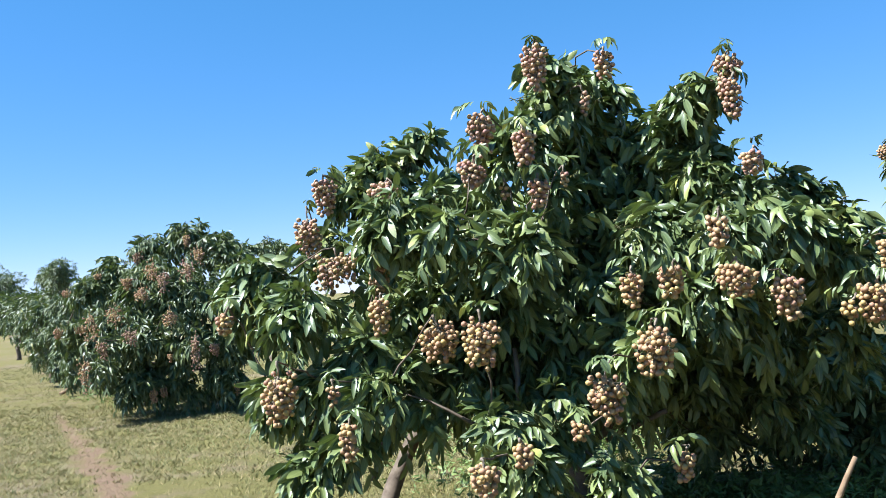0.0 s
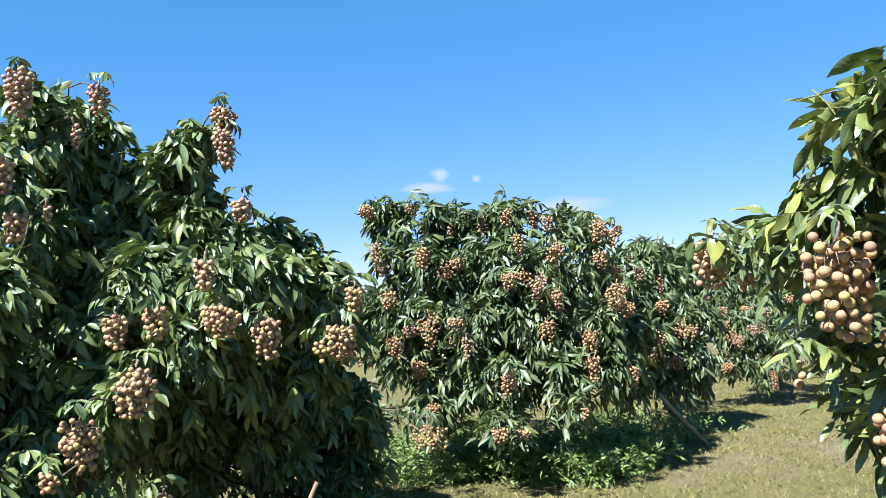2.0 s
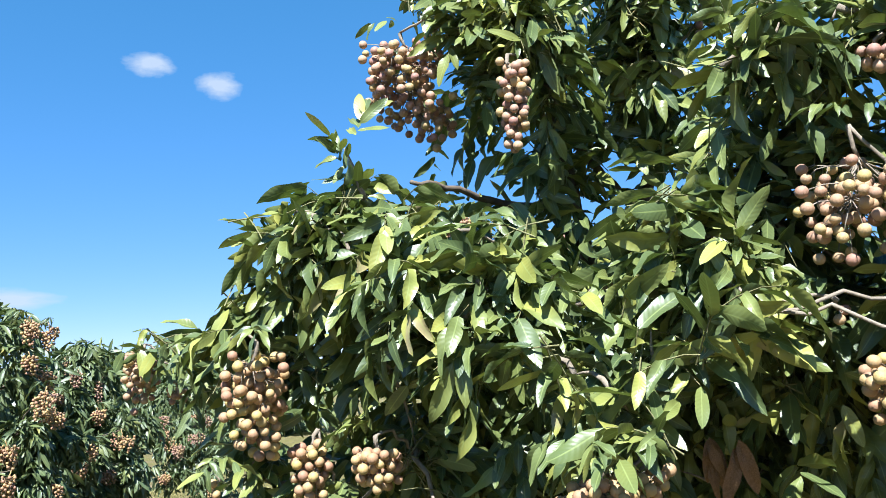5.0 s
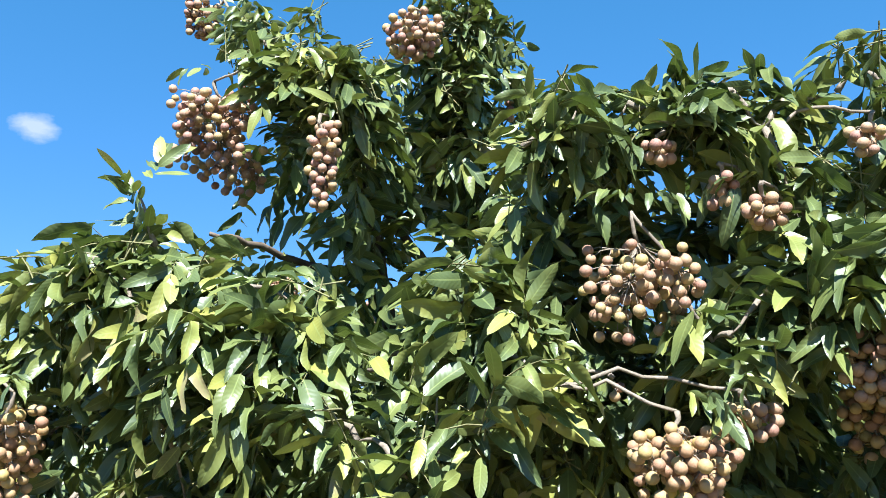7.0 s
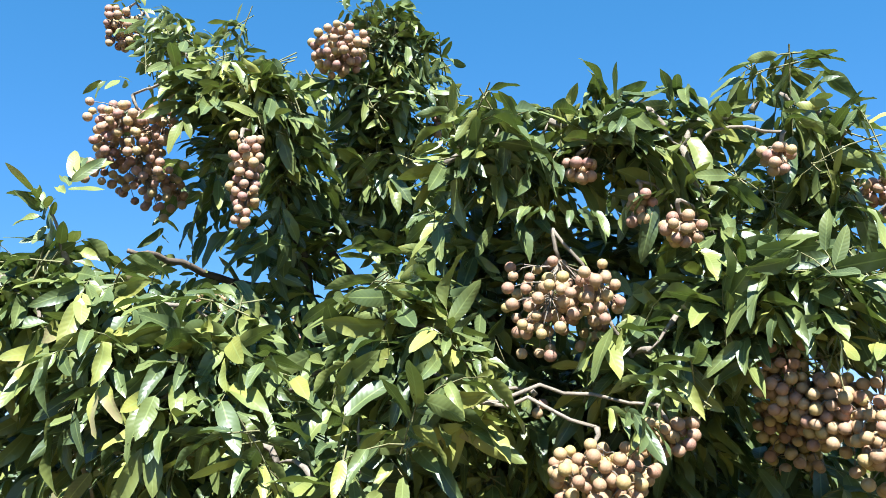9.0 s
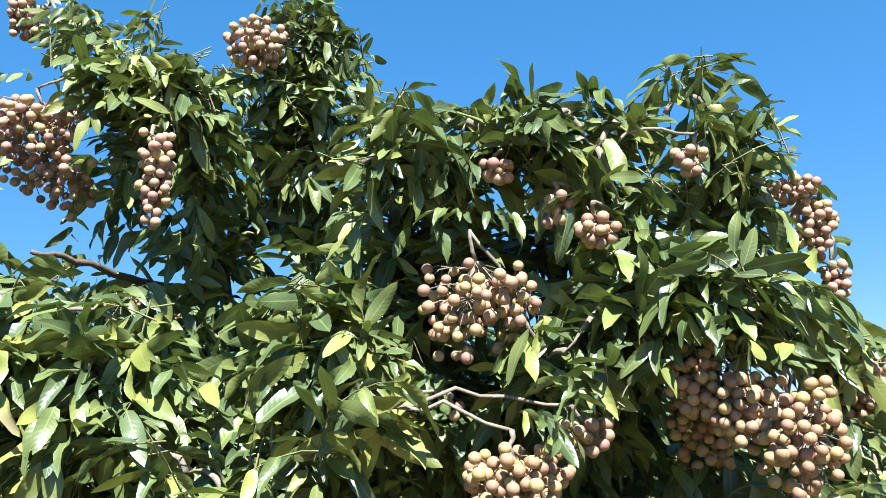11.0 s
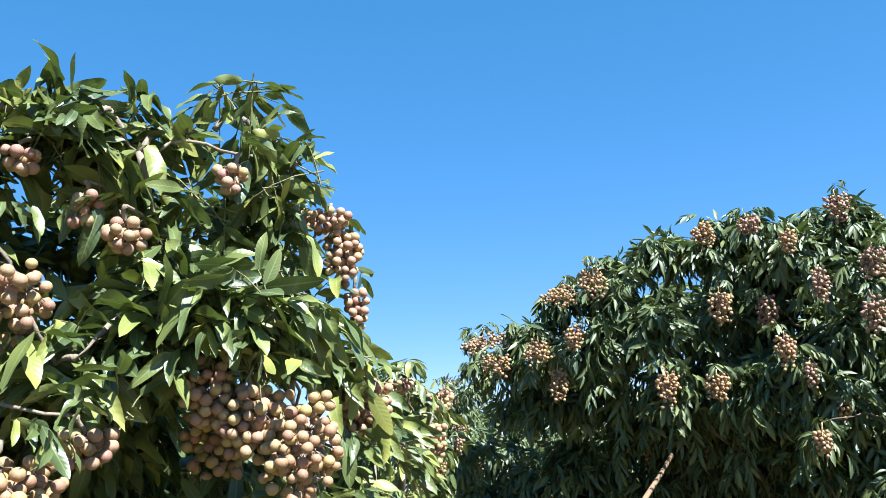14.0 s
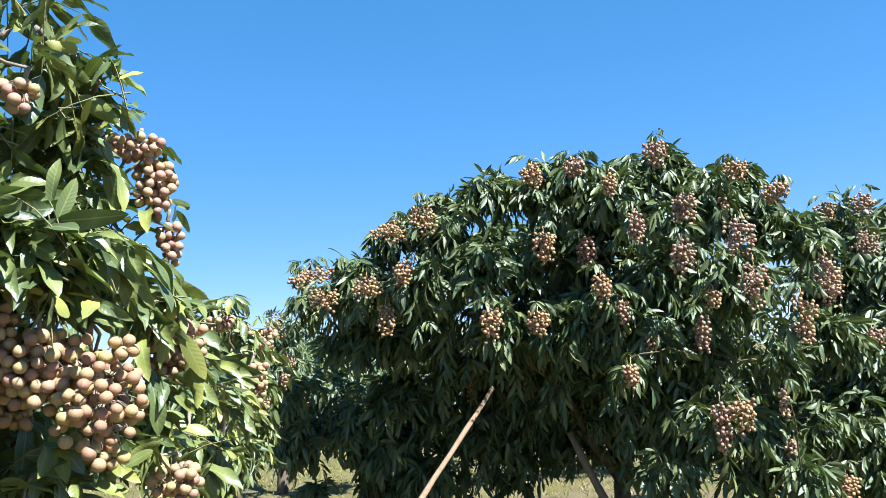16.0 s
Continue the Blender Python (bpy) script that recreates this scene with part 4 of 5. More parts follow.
B = [
    (-4.16, 12.16, 2.22, 0.3), (-3.64, 12.32, 2.31, 0.38), (-3.21, 12.21, 2.11, 0.38), (-2.86, 12.07, 1.92, 0.33),
    (-4.61, 12.01, 1.89, 0.34), (-4.81, 11.69, 1.59, 0.35), (-3.84, 11.57, 1.6, 0.53), (-3.22, 11.51, 1.4, 0.52),
    (-4.4, 11.36, 1.11, 0.45), (-4.87, 11.41, 1.07, 0.33), (-3.86, 11.06, 0.87, 0.47), (-3.33, 11.22, 0.75, 0.47),
    (-2.84, 11.36, 0.85, 0.43), (-2.9, 11.19, 0.35, 0.31), (-3.9, 10.89, 0.46, 0.35), (-4.35, 10.98, 0.62, 0.31),
    (-3.44, 11.04, 0.33, 0.31),
]
B_FRUIT = [
    (-3.74, 11.1, 1.89, 0.24, 0.32), (-3.21, 11.38, 2.08, 0.24, 0.24), (-4.39, 10.62, 1.23, 0.31, 0.39), (-4.13, 10.73, 1.34, 0.24, 0.31),
    (-3.73, 10.63, 1.6, 0.19, 0.23), (-3.51, 10.82, 1.72, 0.16, 0.31), (-3.06, 10.47, 0.86, 0.13, 0.45), (-3.81, 10.36, 1.06, 0.19, 0.23),
    (-4.33, 10.25, 0.69, 0.17, 0.38), (-3.36, 10.51, 1.29, 0.19, 0.23), (-3.3, 11.12, 1.86, 0.24, 0.32), (-4.15, 10.34, 0.95, 0.17, 0.23),
]
B2 = [
    (-7.48, 16.81, 1.59, 0.34), (-8.01, 17.2, 1.39, 0.33), (-8.45, 17.62, 1.17, 0.29), (-7.27, 16.27, 1.05, 0.45),
    (-7.78, 16.66, 0.9, 0.34), (-6.74, 15.87, 1.61, 0.32), (-7.04, 15.72, 0.65, 0.3), (-6.33, 14.78, 0.67, 0.32),
    (-7.09, 15.68, 0.39, 0.3), (-7.79, 16.64, 0.57, 0.27), (-6.34, 14.75, 0.33, 0.3),
]
B3 = [
    (-12.7, 25.79, 1.16, 0.31), (-13.94, 27.74, 1.07, 0.27), (-12.07, 24.81, 0.88, 0.29), (-16.78, 32.75, 1.11, 0.27),
    (-12.27, 24.71, 0.82, 0.26), (-10.95, 22.79, 0.72, 0.24),
]
B4 = [
    (-3.01, 14.61, 2.38, 0.22), (-2.69, 14.68, 2.17, 0.25), (-3.25, 14.57, 2.2, 0.25), (-2.79, 14.09, 1.87, 0.29),
]
E4 = [
    (8.97, -5.91, 1.02, 0.41), (8.66, -6.36, 1.18, 0.48), (8.43, -7.05, 1.19, 0.49), (7.97, -7.56, 1.08, 0.49),
    (7.49, -8.05, 1.04, 0.49), (6.99, -8.49, 0.99, 0.49), (6.47, -8.89, 0.96, 0.49), (5.94, -9.24, 0.92, 0.49),
    (5.43, -9.55, 0.83, 0.49), (8.42, -6.65, 0.69, 0.34), (7.81, -7.35, 0.56, 0.27),
]
D_MID = [
    (2.32, -0.15, 1.91, 0.09), (2.31, 0, 1.89, 0.08), (2.24, -0.43, 1.95, 0.08), (2.2, -0.5, 1.83, 0.08),
    (2.15, 0.1, 1.75, 0.08), (2.06, 0.02, 1.65, 0.08), (2.25, -0.26, 1.63, 0.08), (2.05, 0.14, 1.59, 0.09),
    (2.17, -0.1, 1.74, 0.08), (2.1, -0.59, 1.63, 0.08)
]
D_BACK = [
    (2.5, -0.6, 1.4, 0.15), (2.6, -0.75, 1.25, 0.16), (2.6, -0.4, 1.3, 0.16), (2.7, -0.9, 1.4, 0.15),
    (2.6, -0.6, 1.1, 0.15), (2.75, -0.3, 1.55, 0.15), (2.7, -0.6, 1.65, 0.15), (2.7, -0.8, 1.1, 0.15),
    (2.7, -0.2, 1.3, 0.16), (2.6, 0.6, 1.2, 0.16), (2.65, 0.4, 1.3, 0.16), (2.6, 0.8, 1.05, 0.15),
]
D_EDGE = [
    (1.89, 0.82, 1.97, 0.05), (1.89, 0.96, 1.83, 0.04), (1.93, 1.03, 1.74, 0.05), (2.04, 1.2, 1.64, 0.05),
    (2.15, 1.45, 1.54, 0.05), (1.82, 0.86, 1.8, 0.05), (1.86, 0.94, 1.71, 0.06), (1.92, 1.18, 1.52, 0.06),
    (1.96, -0.15, 2.11, 0.04), (1.96, -0.26, 2.12, 0.04), (1.94, -0.37, 2.13, 0.04), (1.94, -0.47, 2.12, 0.04),
    (1.98, -0.59, 2.12, 0.04), (2.04, -0.75, 2.19, 0.04), (2.32, 0.17, 1.18, 0.08), (2.44, 0.01, 1.14, 0.08),
    (2.57, -0.14, 1.22, 0.08), (2.67, -0.21, 1.1, 0.08),
]
F = [
    (5.01, 1.89, 2.31, 0.19), (5.09, 1.68, 2.35, 0.21), (5.21, 1.39, 2.22, 0.21), (5.31, 1.1, 2.16, 0.21),
    (5.49, 0.85, 2.07, 0.22), (4.89, 1.72, 1.96, 0.27), (5.02, 1.36, 1.9, 0.27), (5.14, 0.98, 1.83, 0.27),
    (5.33, 0.61, 1.83, 0.24), (4.87, 1.53, 1.57, 0.26), (5.01, 1.08, 1.48, 0.26), (5.21, 2.11, 2.07, 0.18),
]
F_FRUIT = [
    (4.67, 1.52, 2.27, 0.19, 0.13), (4.84, 1.05, 2.15, 0.14, 0.19), (4.64, 1.4, 1.98, 0.13, 0.09), (4.76, 1.28, 2.23, 0.1, 0.1),
    (4.62, 1.66, 2.24, 0.1, 0.08),
]
F2 = [
    (5.81, 0.35, 2.01, 0.26), (5.72, -0.02, 1.92, 0.29), (5.73, -0.41, 1.84, 0.29), (5.7, -0.82, 1.79, 0.29),
    (5.76, -1.2, 1.75, 0.3), (5.51, 0.16, 1.57, 0.28), (5.52, -0.24, 1.46, 0.28), (5.49, -0.67, 1.42, 0.28),
    (5.55, -1.1, 1.41, 0.29), (5.81, -1.53, 1.61, 0.27),
]
A_ROOF = [
    (0.52, 4.88, 1.3, 0.26), (0.82, 4.72, 1.19, 0.27), (1.1, 4.55, 1.14, 0.25), (1.4, 4.47, 1.09, 0.25),
    (1.69, 4.37, 1.07, 0.25), (1.97, 4.26, 1.08, 0.22), (1.05, 5.16, 1.4, 0.28), (1.52, 5.04, 1.33, 0.28),
    (1.98, 4.89, 1.29, 0.28),
]
D_RIM = [
    (2.03, -0.89, 2.08, 0.04), (2.04, -0.77, 2.18, 0.04), (2.16, 1.29, 1.26, 0.08), (2.32, 1.33, 1.08, 0.09),
    (2.39, 1.28, 0.93, 0.1), (2.06, 1.23, 1.41, 0.07), (2.32, 1.13, 1.25, 0.08), (2.03, 1.07, 1.45, 0.06),
    (2.07, 1, 1.54, 0.06), (1.9, 0.61, 1.06, 0.06), (1.94, 0.53, 1.09, 0.06), (1.95, 0.47, 1.04, 0.06),
]

longan_tree("spreading longan tree heavy with tan fruit, dark shade beneath", (0.71, 4.83), A_TOP + A_LEFT + A_RIGHT + A_LOW + A_ROOF + A_CAP, [(x, y, z, 0.84 * a, 0.92 * b) for x, y, z, a, b in A_FRUIT + A_FRUIT_LOW + A_FRUIT_MORE], 11,
            density=1.15, length=0.093, mirror=0.45, limbs=5, leaf=LEAF_MID, skirt=0.78, droop=0.78, leafy=2.1, trim=0.07, inner=(0.15, 0.75), fruit_r=0.0108, one_fruit=True, trunk_r=0.06, core=10.0, boughs=[([(-0.02, 4.41, 0.91), (-0.12, 4.34, 0.77), (-0.26, 4.23, 0.56), (-0.34, 4.12, 0.36)], 0.03, 0.045, BARK), ([(-0.29, 4.04, 0.81), (-0.33, 4.02, 0.69), (-0.37, 3.98, 0.55)], 0.012, 0.016, BARK), ([(0.74, 4.74, 1.41), (0.65, 4.63, 1.70), (0.60, 4.51, 1.85), (0.61, 4.36, 2.07)], 0.022, 0.012, BARK), ([(0.78, 4.74, 1.54), (0.73, 4.62, 1.73), (0.78, 4.60, 1.88)], 0.014, 0.01, BARK), ([(0.97, 3.83, 0.80), (0.86, 3.85, 0.76), (0.72, 3.98, 0.66)], 0.012, 0.012, BARK)])
CLOSE_TREE = longan_tree("close longan tree with large glossy leaves and hanging fruit bunches", (2.97, 0.45), D_UPPER + D_RIGHT + D_RIM + D_LEFT + D_MID + D_EDGE + D_LOW + D_BACK, D_FRUIT + D_FRUIT_RIGHT + D_FRUIT_LEFT, 23,
            density=1.05, clump=0.2, count=6, length=0.108, droop=0.62, loose=0.42, leafy=1.0, crest=2.24, trim=0.07, inner=(0.25, 0.8), single=300, mirror=0.0, fresh=True, limbs=0, fruit_r=0.0123, bare=[(1.66, -0.19, 1.45, 0.05), (1.74, -0.19, 1.45, 0.05), (1.84, -0.19, 1.45, 0.05), (1.93, -0.19, 1.46, 0.05), (1.78, 0.67, 1.23, 0.10), (1.94, 0.74, 1.22, 0.10), (2.09, 0.81, 1.20, 0.10), (1.73, 0.73, 1.11, 0.09), (1.89, 0.80, 1.08, 0.09), (2.04, 0.88, 1.06, 0.09)], shoots=[(1.90, 0.80, 2.03), (1.91, 0.81, 1.98), (1.92, 0.82, 1.94), (1.91, -0.24, 2.08), (1.90, -0.37, 2.08), (1.94, -0.51, 2.10), (1.93, -0.45, 2.06), (2.40, 0.05, 2.44), (1.98, -0.77, 2.14), (1.95, -0.03, 2.10)], pull=1.3, one_fruit=True, core=3.0, gap=-0.22, trunk_r=0.055, boughs=[([(2.94, 0.45, 1.50), (2.84, 0.45, 1.67), (2.71, 0.44, 1.81), (2.61, 0.45, 2.00), (2.44, 0.46, 2.13)], 0.03, 0.012, BARK), ([(2.77, 0.45, 1.78), (2.61, 0.52, 1.91), (2.44, 0.65, 1.92), (2.28, 0.72, 1.94), (2.18, 0.78, 1.94)], 0.015, 0.006, BARK), ([(2.76, 0.34, 1.97), (2.67, 0.40, 2.05), (2.58, 0.44, 2.12), (2.44, 0.43, 2.15)], 0.014, 0.01, BARK), ([(2.02, 0.32, 1.57), (2.00, 0.28, 1.60), (2.01, 0.22, 1.61), (2.05, 0.14, 1.59)], 0.007, 0.005, TWIG), ([(2.00, 0.30, 1.55), (2.01, 0.25, 1.58), (2.02, 0.21, 1.61)], 0.006, 0.005, TWIG), ([(1.87, 0.14, 1.39), (1.87, 0.16, 1.33), (1.86, 0.18, 1.27), (1.85, 0.20, 1.21)], 0.006, 0.004, TWIG), ([(1.89, 0.15, 1.37), (1.89, 0.16, 1.31), (1.86, 0.17, 1.24)], 0.004, 0.003, TWIG), ([(2.91, 0.46, 1.60), (2.91, 0.31, 1.85), (2.81, 0.23, 2.09), (2.69, 0.19, 2.31), (2.48, 0.18, 2.51)], 0.03, 0.014, BARK)])
longan_tree("wide round longan tree with many small fruit bunches", (4.69, -5.63), E_TOP + E_MID + E_LOW + E_CAP, E_FRUIT + E_FRUIT_MORE, 37, density=1.15, length=0.118, droop=0.95, mirror=0.6, extra=8, fine=False, core=10.0, skirt=0.45, inner=(0.25, 0.85), clump=0.36, gap=-0.03)
longan_tree("longan tree in the row, fruit at its crown", (3.37, -7.76), E2, E2_FRUIT, 41, density=0.7, length=0.12, mirror=0.5, fine=False)
longan_tree("longan tree further down the row with pale fruit", (9.99, -5.52), E3, E3_FRUIT, 43, density=0.8, length=0.12, mirror=0.7, fine=False)
longan_tree("low longan tree with pinkish fruit between two rows", (5.07, -2.52), D2, D2_FRUIT, 47, density=0.9, mirror=0.5, fine=False, fresh=True)
longan_tree("round-crowned longan tree reaching almost to the grass", (4.51, 6.20), C_TOP + C_LOW, C_FRUIT + C_FRUIT_MORE, 53, density=0.9, length=0.118, droop=0.8, mirror=0.5, extra=26, clump=0.36, gap=-0.06, fruit_r=0.0112, core=5.0, fine=False)
longan_tree("longan tree with drooping leaves beside a leaning pole", (6.69, 6.12), C2, C2_FRUIT, 59, density=0.75, length=0.12, mirror=0.7, extra=6, fruit_r=0.0112, core=5.0, fine=False)
longan_tree("distant longan tree standing on grass", (9.42, 6.97), C3, C3_FRUIT, 61, density=0.7, mirror=0.7, extra=6, fruit_r=0.0115, fine=False)
longan_tree("broad longan tree at the edge of a grass lane", (-4.01, 12.47), B, B_FRUIT, 67, density=1.1, length=0.12, mirror=0.6, extra=17, trim=0.2, fine=False)
longan_tree("longan tree along the grass lane", (-8.15, 17.76), B2, [], 71, trim=0.3, density=0.75, mirror=0.8, fine=False)
longan_tree("far longan tree along the grass lane", (-13.86, 27.78), B3, [], 73, trim=0.4, density=0.75, mirror=0.8, fine=False)
longan_tree("longan tree showing above its neighbour", (-3.10, 15.32), B4, [], 79, trim=0.3, density=0.6, mirror=0.8, fine=False)
longan_tree("longan tree of the next row, half hidden by leaves", (5.91, 1.49), F, F_FRUIT, 83, density=0.8, mirror=0.6, fine=False)
longan_tree("longan tree in a farther row behind the wide one", (8.12, -8.72), E4, [], 97, density=0.7, mirror=0.3, fine=False, core=2.0)
longan_tree("longan tree on the other side of the grass lane", (-9.9, 11.2), [(-9.9 + 1.0 * math.sin(k * 2.4), 11.2 + 1.0 * math.cos(k * 2.4), 0.9 + 0.12 * k, 0.45) for k in range(13)], [], 103, density=0.4, mirror=0.0, fine=False)
longan_tree("leafy longan tree standing behind a nearer one", (6.36, -0.81), F2, [], 89, density=0.8, mirror=0.6, fine=False)


# withered leaves caught in the close tree
_dead = bark_material("withered_leaf", (0.16, 0.085, 0.04), (0.34, 0.20, 0.11), 30.0)
_o = mesh_object("dry_leaf", LEAF_SHAPES_RAW, BROAD[1], _dead)
DRY = _o.data
bpy.data.objects.remove(_o)
_rng = random.Random(7)
for _k in range(6):
    _leaf = new("dry_leaf", DRY)
    _leaf.parent = CLOSE_TREE
    _d = unit(np.array([_rng.uniform(-0.3, 0.3), _rng.uniform(-0.3, 0.3), -1.0]))
    _n = np.array([-1.0, _rng.uniform(-0.8, 0.8), 0.1])
    _n = unit(_n - (_n @ _d) * _d)
    _leaf.matrix_basis = leaf_matrix(np.array([2.11, 0.06, 1.28]) + np.array([_rng.uniform(-0.04, 0.04), _rng.uniform(-0.06, 0.06), _rng.uniform(-0.06, 0.06)]), _d, _n, _rng.uniform(0.08, 0.13))


# ---------------------------------------------------------------- poles and stakes
def pole(name, label, category, a, b, r0, r1, mat, seed, group=""):
    """A crooked round pole from its foot a to its top b, with knots."""
    rng = random.Random(seed)
    line = bent(a, b, 0.0, rng, 12, 0.006)
    radii = [r0 + (r1 - r0) * i / 11 for i in range(12)]
    for i in (3, 6, 9):
        radii[i] *= 1.14
    v, f = tube(line, radii, 9)
    return tagged(mesh_object(name, v, f, mat), label, category, group)


pole("prop_pole", "pale leaning wooden prop pole under a longan tree", "pole", (5.89, 5.00, 0.00), (5.16, 4.83, 0.54), 0.02, 0.016, POLE, 101, "poles propping the trees")
pole("prop_pole", "long pale pole leaning into a longan crown", "pole", (3.58, -1.95, -0.03), (4.61, -4.27, 1.26), 0.02, 0.014, STAKE, 102, "poles propping the trees")
pole("prop_pole", "short tan prop pole beneath a longan tree", "pole", (3.78, -4.71, -0.03), (4.40, -4.77, 0.91), 0.03, 0.024, STAKE, 103, "poles propping the trees")
pole("wooden_stake", "tan wooden stake in the shade of a tree", "stake", (0.89, 2.77, -0.03), (1.31, 2.79, 0.78), 0.018, 0.008, STAKE, 104, "poles propping the trees")
pole("wooden_stake", "pale upright stake inside a longan tree", "stake", (0.31, 3.79, -0.03), (0.31, 3.79, 1.13), 0.012, 0.011, POLE, 105, "poles propping the trees")
pole("prop_pole", "tan prop pole leaning at the edge of a longan tree", "pole", (-6.87, 15.16, 0.00), (-6.43, 15.19, 0.22), 0.035, 0.0245, STAKE, 106, "poles propping the trees")
pole("prop_pole", "tan prop pole leaning at the edge of a longan tree", "pole", (-12.45, 25.99, 0.00), (-11.98, 25.92, 0.42), 0.035, 0.0245, STAKE, 107, "poles propping the trees")
pole("prop_pole", "tan prop pole leaning at the edge of a longan tree", "pole", (-28.50, 56.93, 0.00), (-27.75, 56.60, 0.53), 0.04, 0.028, STAKE, 108, "poles propping the trees")


# ---------------------------------------------------------------- grass and weeds
def grass(areas, seed):
    """Tufts of short blades, joined; areas: x0, x1, y0, y1, tufts per square metre, height."""
    rs = np.random.RandomState(seed)
    V, Fc, off = [], [], 0
    for x0, x1, y0, y1, per, h in areas:
        n = int((x1 - x0) * (y1 - y0) * per)
        xy = np.stack([rs.uniform(x0, x1, n), rs.uniform(y0, y1, n)], 1)
        lush = np.array([noise.noise(Vector((x * 0.7, y * 0.7, 9.0))) for x, y in xy])
        xy = xy[lush > -0.5 + 0.3 * rs.uniform(-1, 1, n)]
        # little grows on the worn strip
        strip = np.abs(xy[:, 0] + 0.534 * xy[:, 1] - 0.938) + 0.05 * np.hypot(xy[:, 0] + 3.19, xy[:, 1] - 7.73)
        xy = xy[(strip > 0.27) | (rs.random_sample(len(xy)) < 0.2)]
        z = np.array([rise(x, y) for x, y in xy])
        for k in range(6):
            m = len(xy)
            a = rs.uniform(0, 2 * np.pi, m)
            c = np.stack([xy[:, 0] + rs.normal(0, 0.02, m), xy[:, 1] + rs.normal(0, 0.02, m), z - 0.005], 1)
            hh = h * rs.uniform(0.45, 1.3, m)
            wd = 0.0025 + 0.03 * hh
            s = np.stack([np.cos(a), np.sin(a), 0 * a], 1) * wd[:, None]
            lean = np.stack([rs.normal(0, 0.8, m), rs.normal(0, 0.8, m), np.ones(m) * 0.8], 1) * hh[:, None]
            V.append(np.stack([c - s, c + s, c + lean], 1).reshape(-1, 3))
            Fc.append(np.arange(3 * m).reshape(-1, 3) + off)
            off += 3 * m
    return tagged(mesh_object("grass", np.concatenate(V), np.concatenate(Fc), GRASS, smooth=False), "short yellow-green orchard grass, dry in places", "grass", kind="stuff")


grass([(-9, 1.5, 4.5, 5.5, 420, 0.045), (-10, 0.5, 5.5, 13, 420, 0.045), (-14, -2, 13, 24, 90, 0.045), (0.5, 4.5, 5, 9, 200, 0.035), (2.5, 10.5, 3, 8.5, 420, 0.035), (4, 14, -9, -4, 40, 0.08)], 5)


def weeds(spots, seed):
    """Low broad-leaved weeds round the given spots: x, y, spread, count."""
    rs = np.random.RandomState(seed)
    bases, axes = [], []
    for x, y, spread, n in spots:
        n *= 4
        p = np.stack([x + rs.normal(0, spread, n), y + rs.normal(0, spread, n), rs.uniform(0.0, 0.2, n)], 1)
        bases.append(p)
        axes.append(unit(rs.normal(0, 0.7, (n, 3)) + np.array([0, 0, 0.9])))
    b, w, nrm, size = sprig_leaves(np.concatenate(bases), np.concatenate(axes), rs, 5, 0.055, 0.4)
    v, f, uv = leaf_mesh(b, w, nrm, size, COARSE, rs)
    return tagged(mesh_object("weeds", v, f, WEED, uv=uv), "bright green broad-leaved weeds among the grass", "weeds", kind="stuff")


weeds([(0.7, 5.1, 0.3, 70), (1.1, 4.7, 0.3, 70), (1.5, 4.5, 0.3, 70), (1.9, 4.7, 0.3, 60), (1.3, 5.3, 0.3, 70), (2.2, 5.1, 0.3, 60), (1.0, 4.2, 0.25, 50), (3.25, 6.07, 0.16, 60), (3.39, 5.77, 0.16, 60), (3.68, 5.58, 0.16, 70), (3.92, 5.40, 0.16, 60), (4.12, 5.15, 0.16, 70), (4.23, 4.82, 0.16, 90), (4.49, 4.79, 0.16, 90), (4.91, 4.85, 0.16, 60), (3.75, 6.80, 0.16, 50), (3.81, 6.32, 0.16, 60), (4.12, 6.09, 0.16, 60), (4.38, 5.95, 0.16, 50), (4.59, 5.66, 0.16, 60), (4.66, 5.38, 0.16, 90), (4.88, 5.27, 0.16, 90), (5.30, 5.30, 0.16, 60), (5.73, 5.38, 0.16, 40), (6.06, 5.41, 0.16, 30), (4.67, 6.92, 0.16, 50), (5.90, 6.22, 0.16, 60), (0.39, 6.19, 0.3, 70), (1.18, 6.94, 0.3, 60), (0.64, 6.29, 0.3, 60), (1.61, 7.01, 0.3, 50), (-0.21, 7.99, 0.3, 40), (-4.57, 12.74, 0.25, 70), (-3.68, 12.27, 0.25, 40), (-5.42, 13.83, 0.25, 30)], 6)


# ---------------------------------------------------------------- distance
def far_wood(name, label, line, seed, leaf):
    """A far belt of trees: uneven clumps of large leaf sprays; line: x, y, height, half width."""
    rs = np.random.RandomState(seed)
    B, A = [], []
    for x, y, h, wd in line:
        n = 420
        d = unit(rs.normal(0, 1, (n, 3)))
        B.append(np.array([x, y, h * 0.55]) + d * rs.uniform(0.6, 1.0, (n, 1)) * np.array([wd, wd, h * 0.45]))
        A.append(d)
    b, w, nrm, size = sprig_leaves(np.concatenate(B), np.concatenate(A), rs, 4, leaf, 0.5)
    v, f, uv = leaf_mesh(b, w, nrm, size, COARSE, rs)
    return tagged(mesh_object(name, v, f, LEAF, uv=uv), label, "trees", kind="stuff")



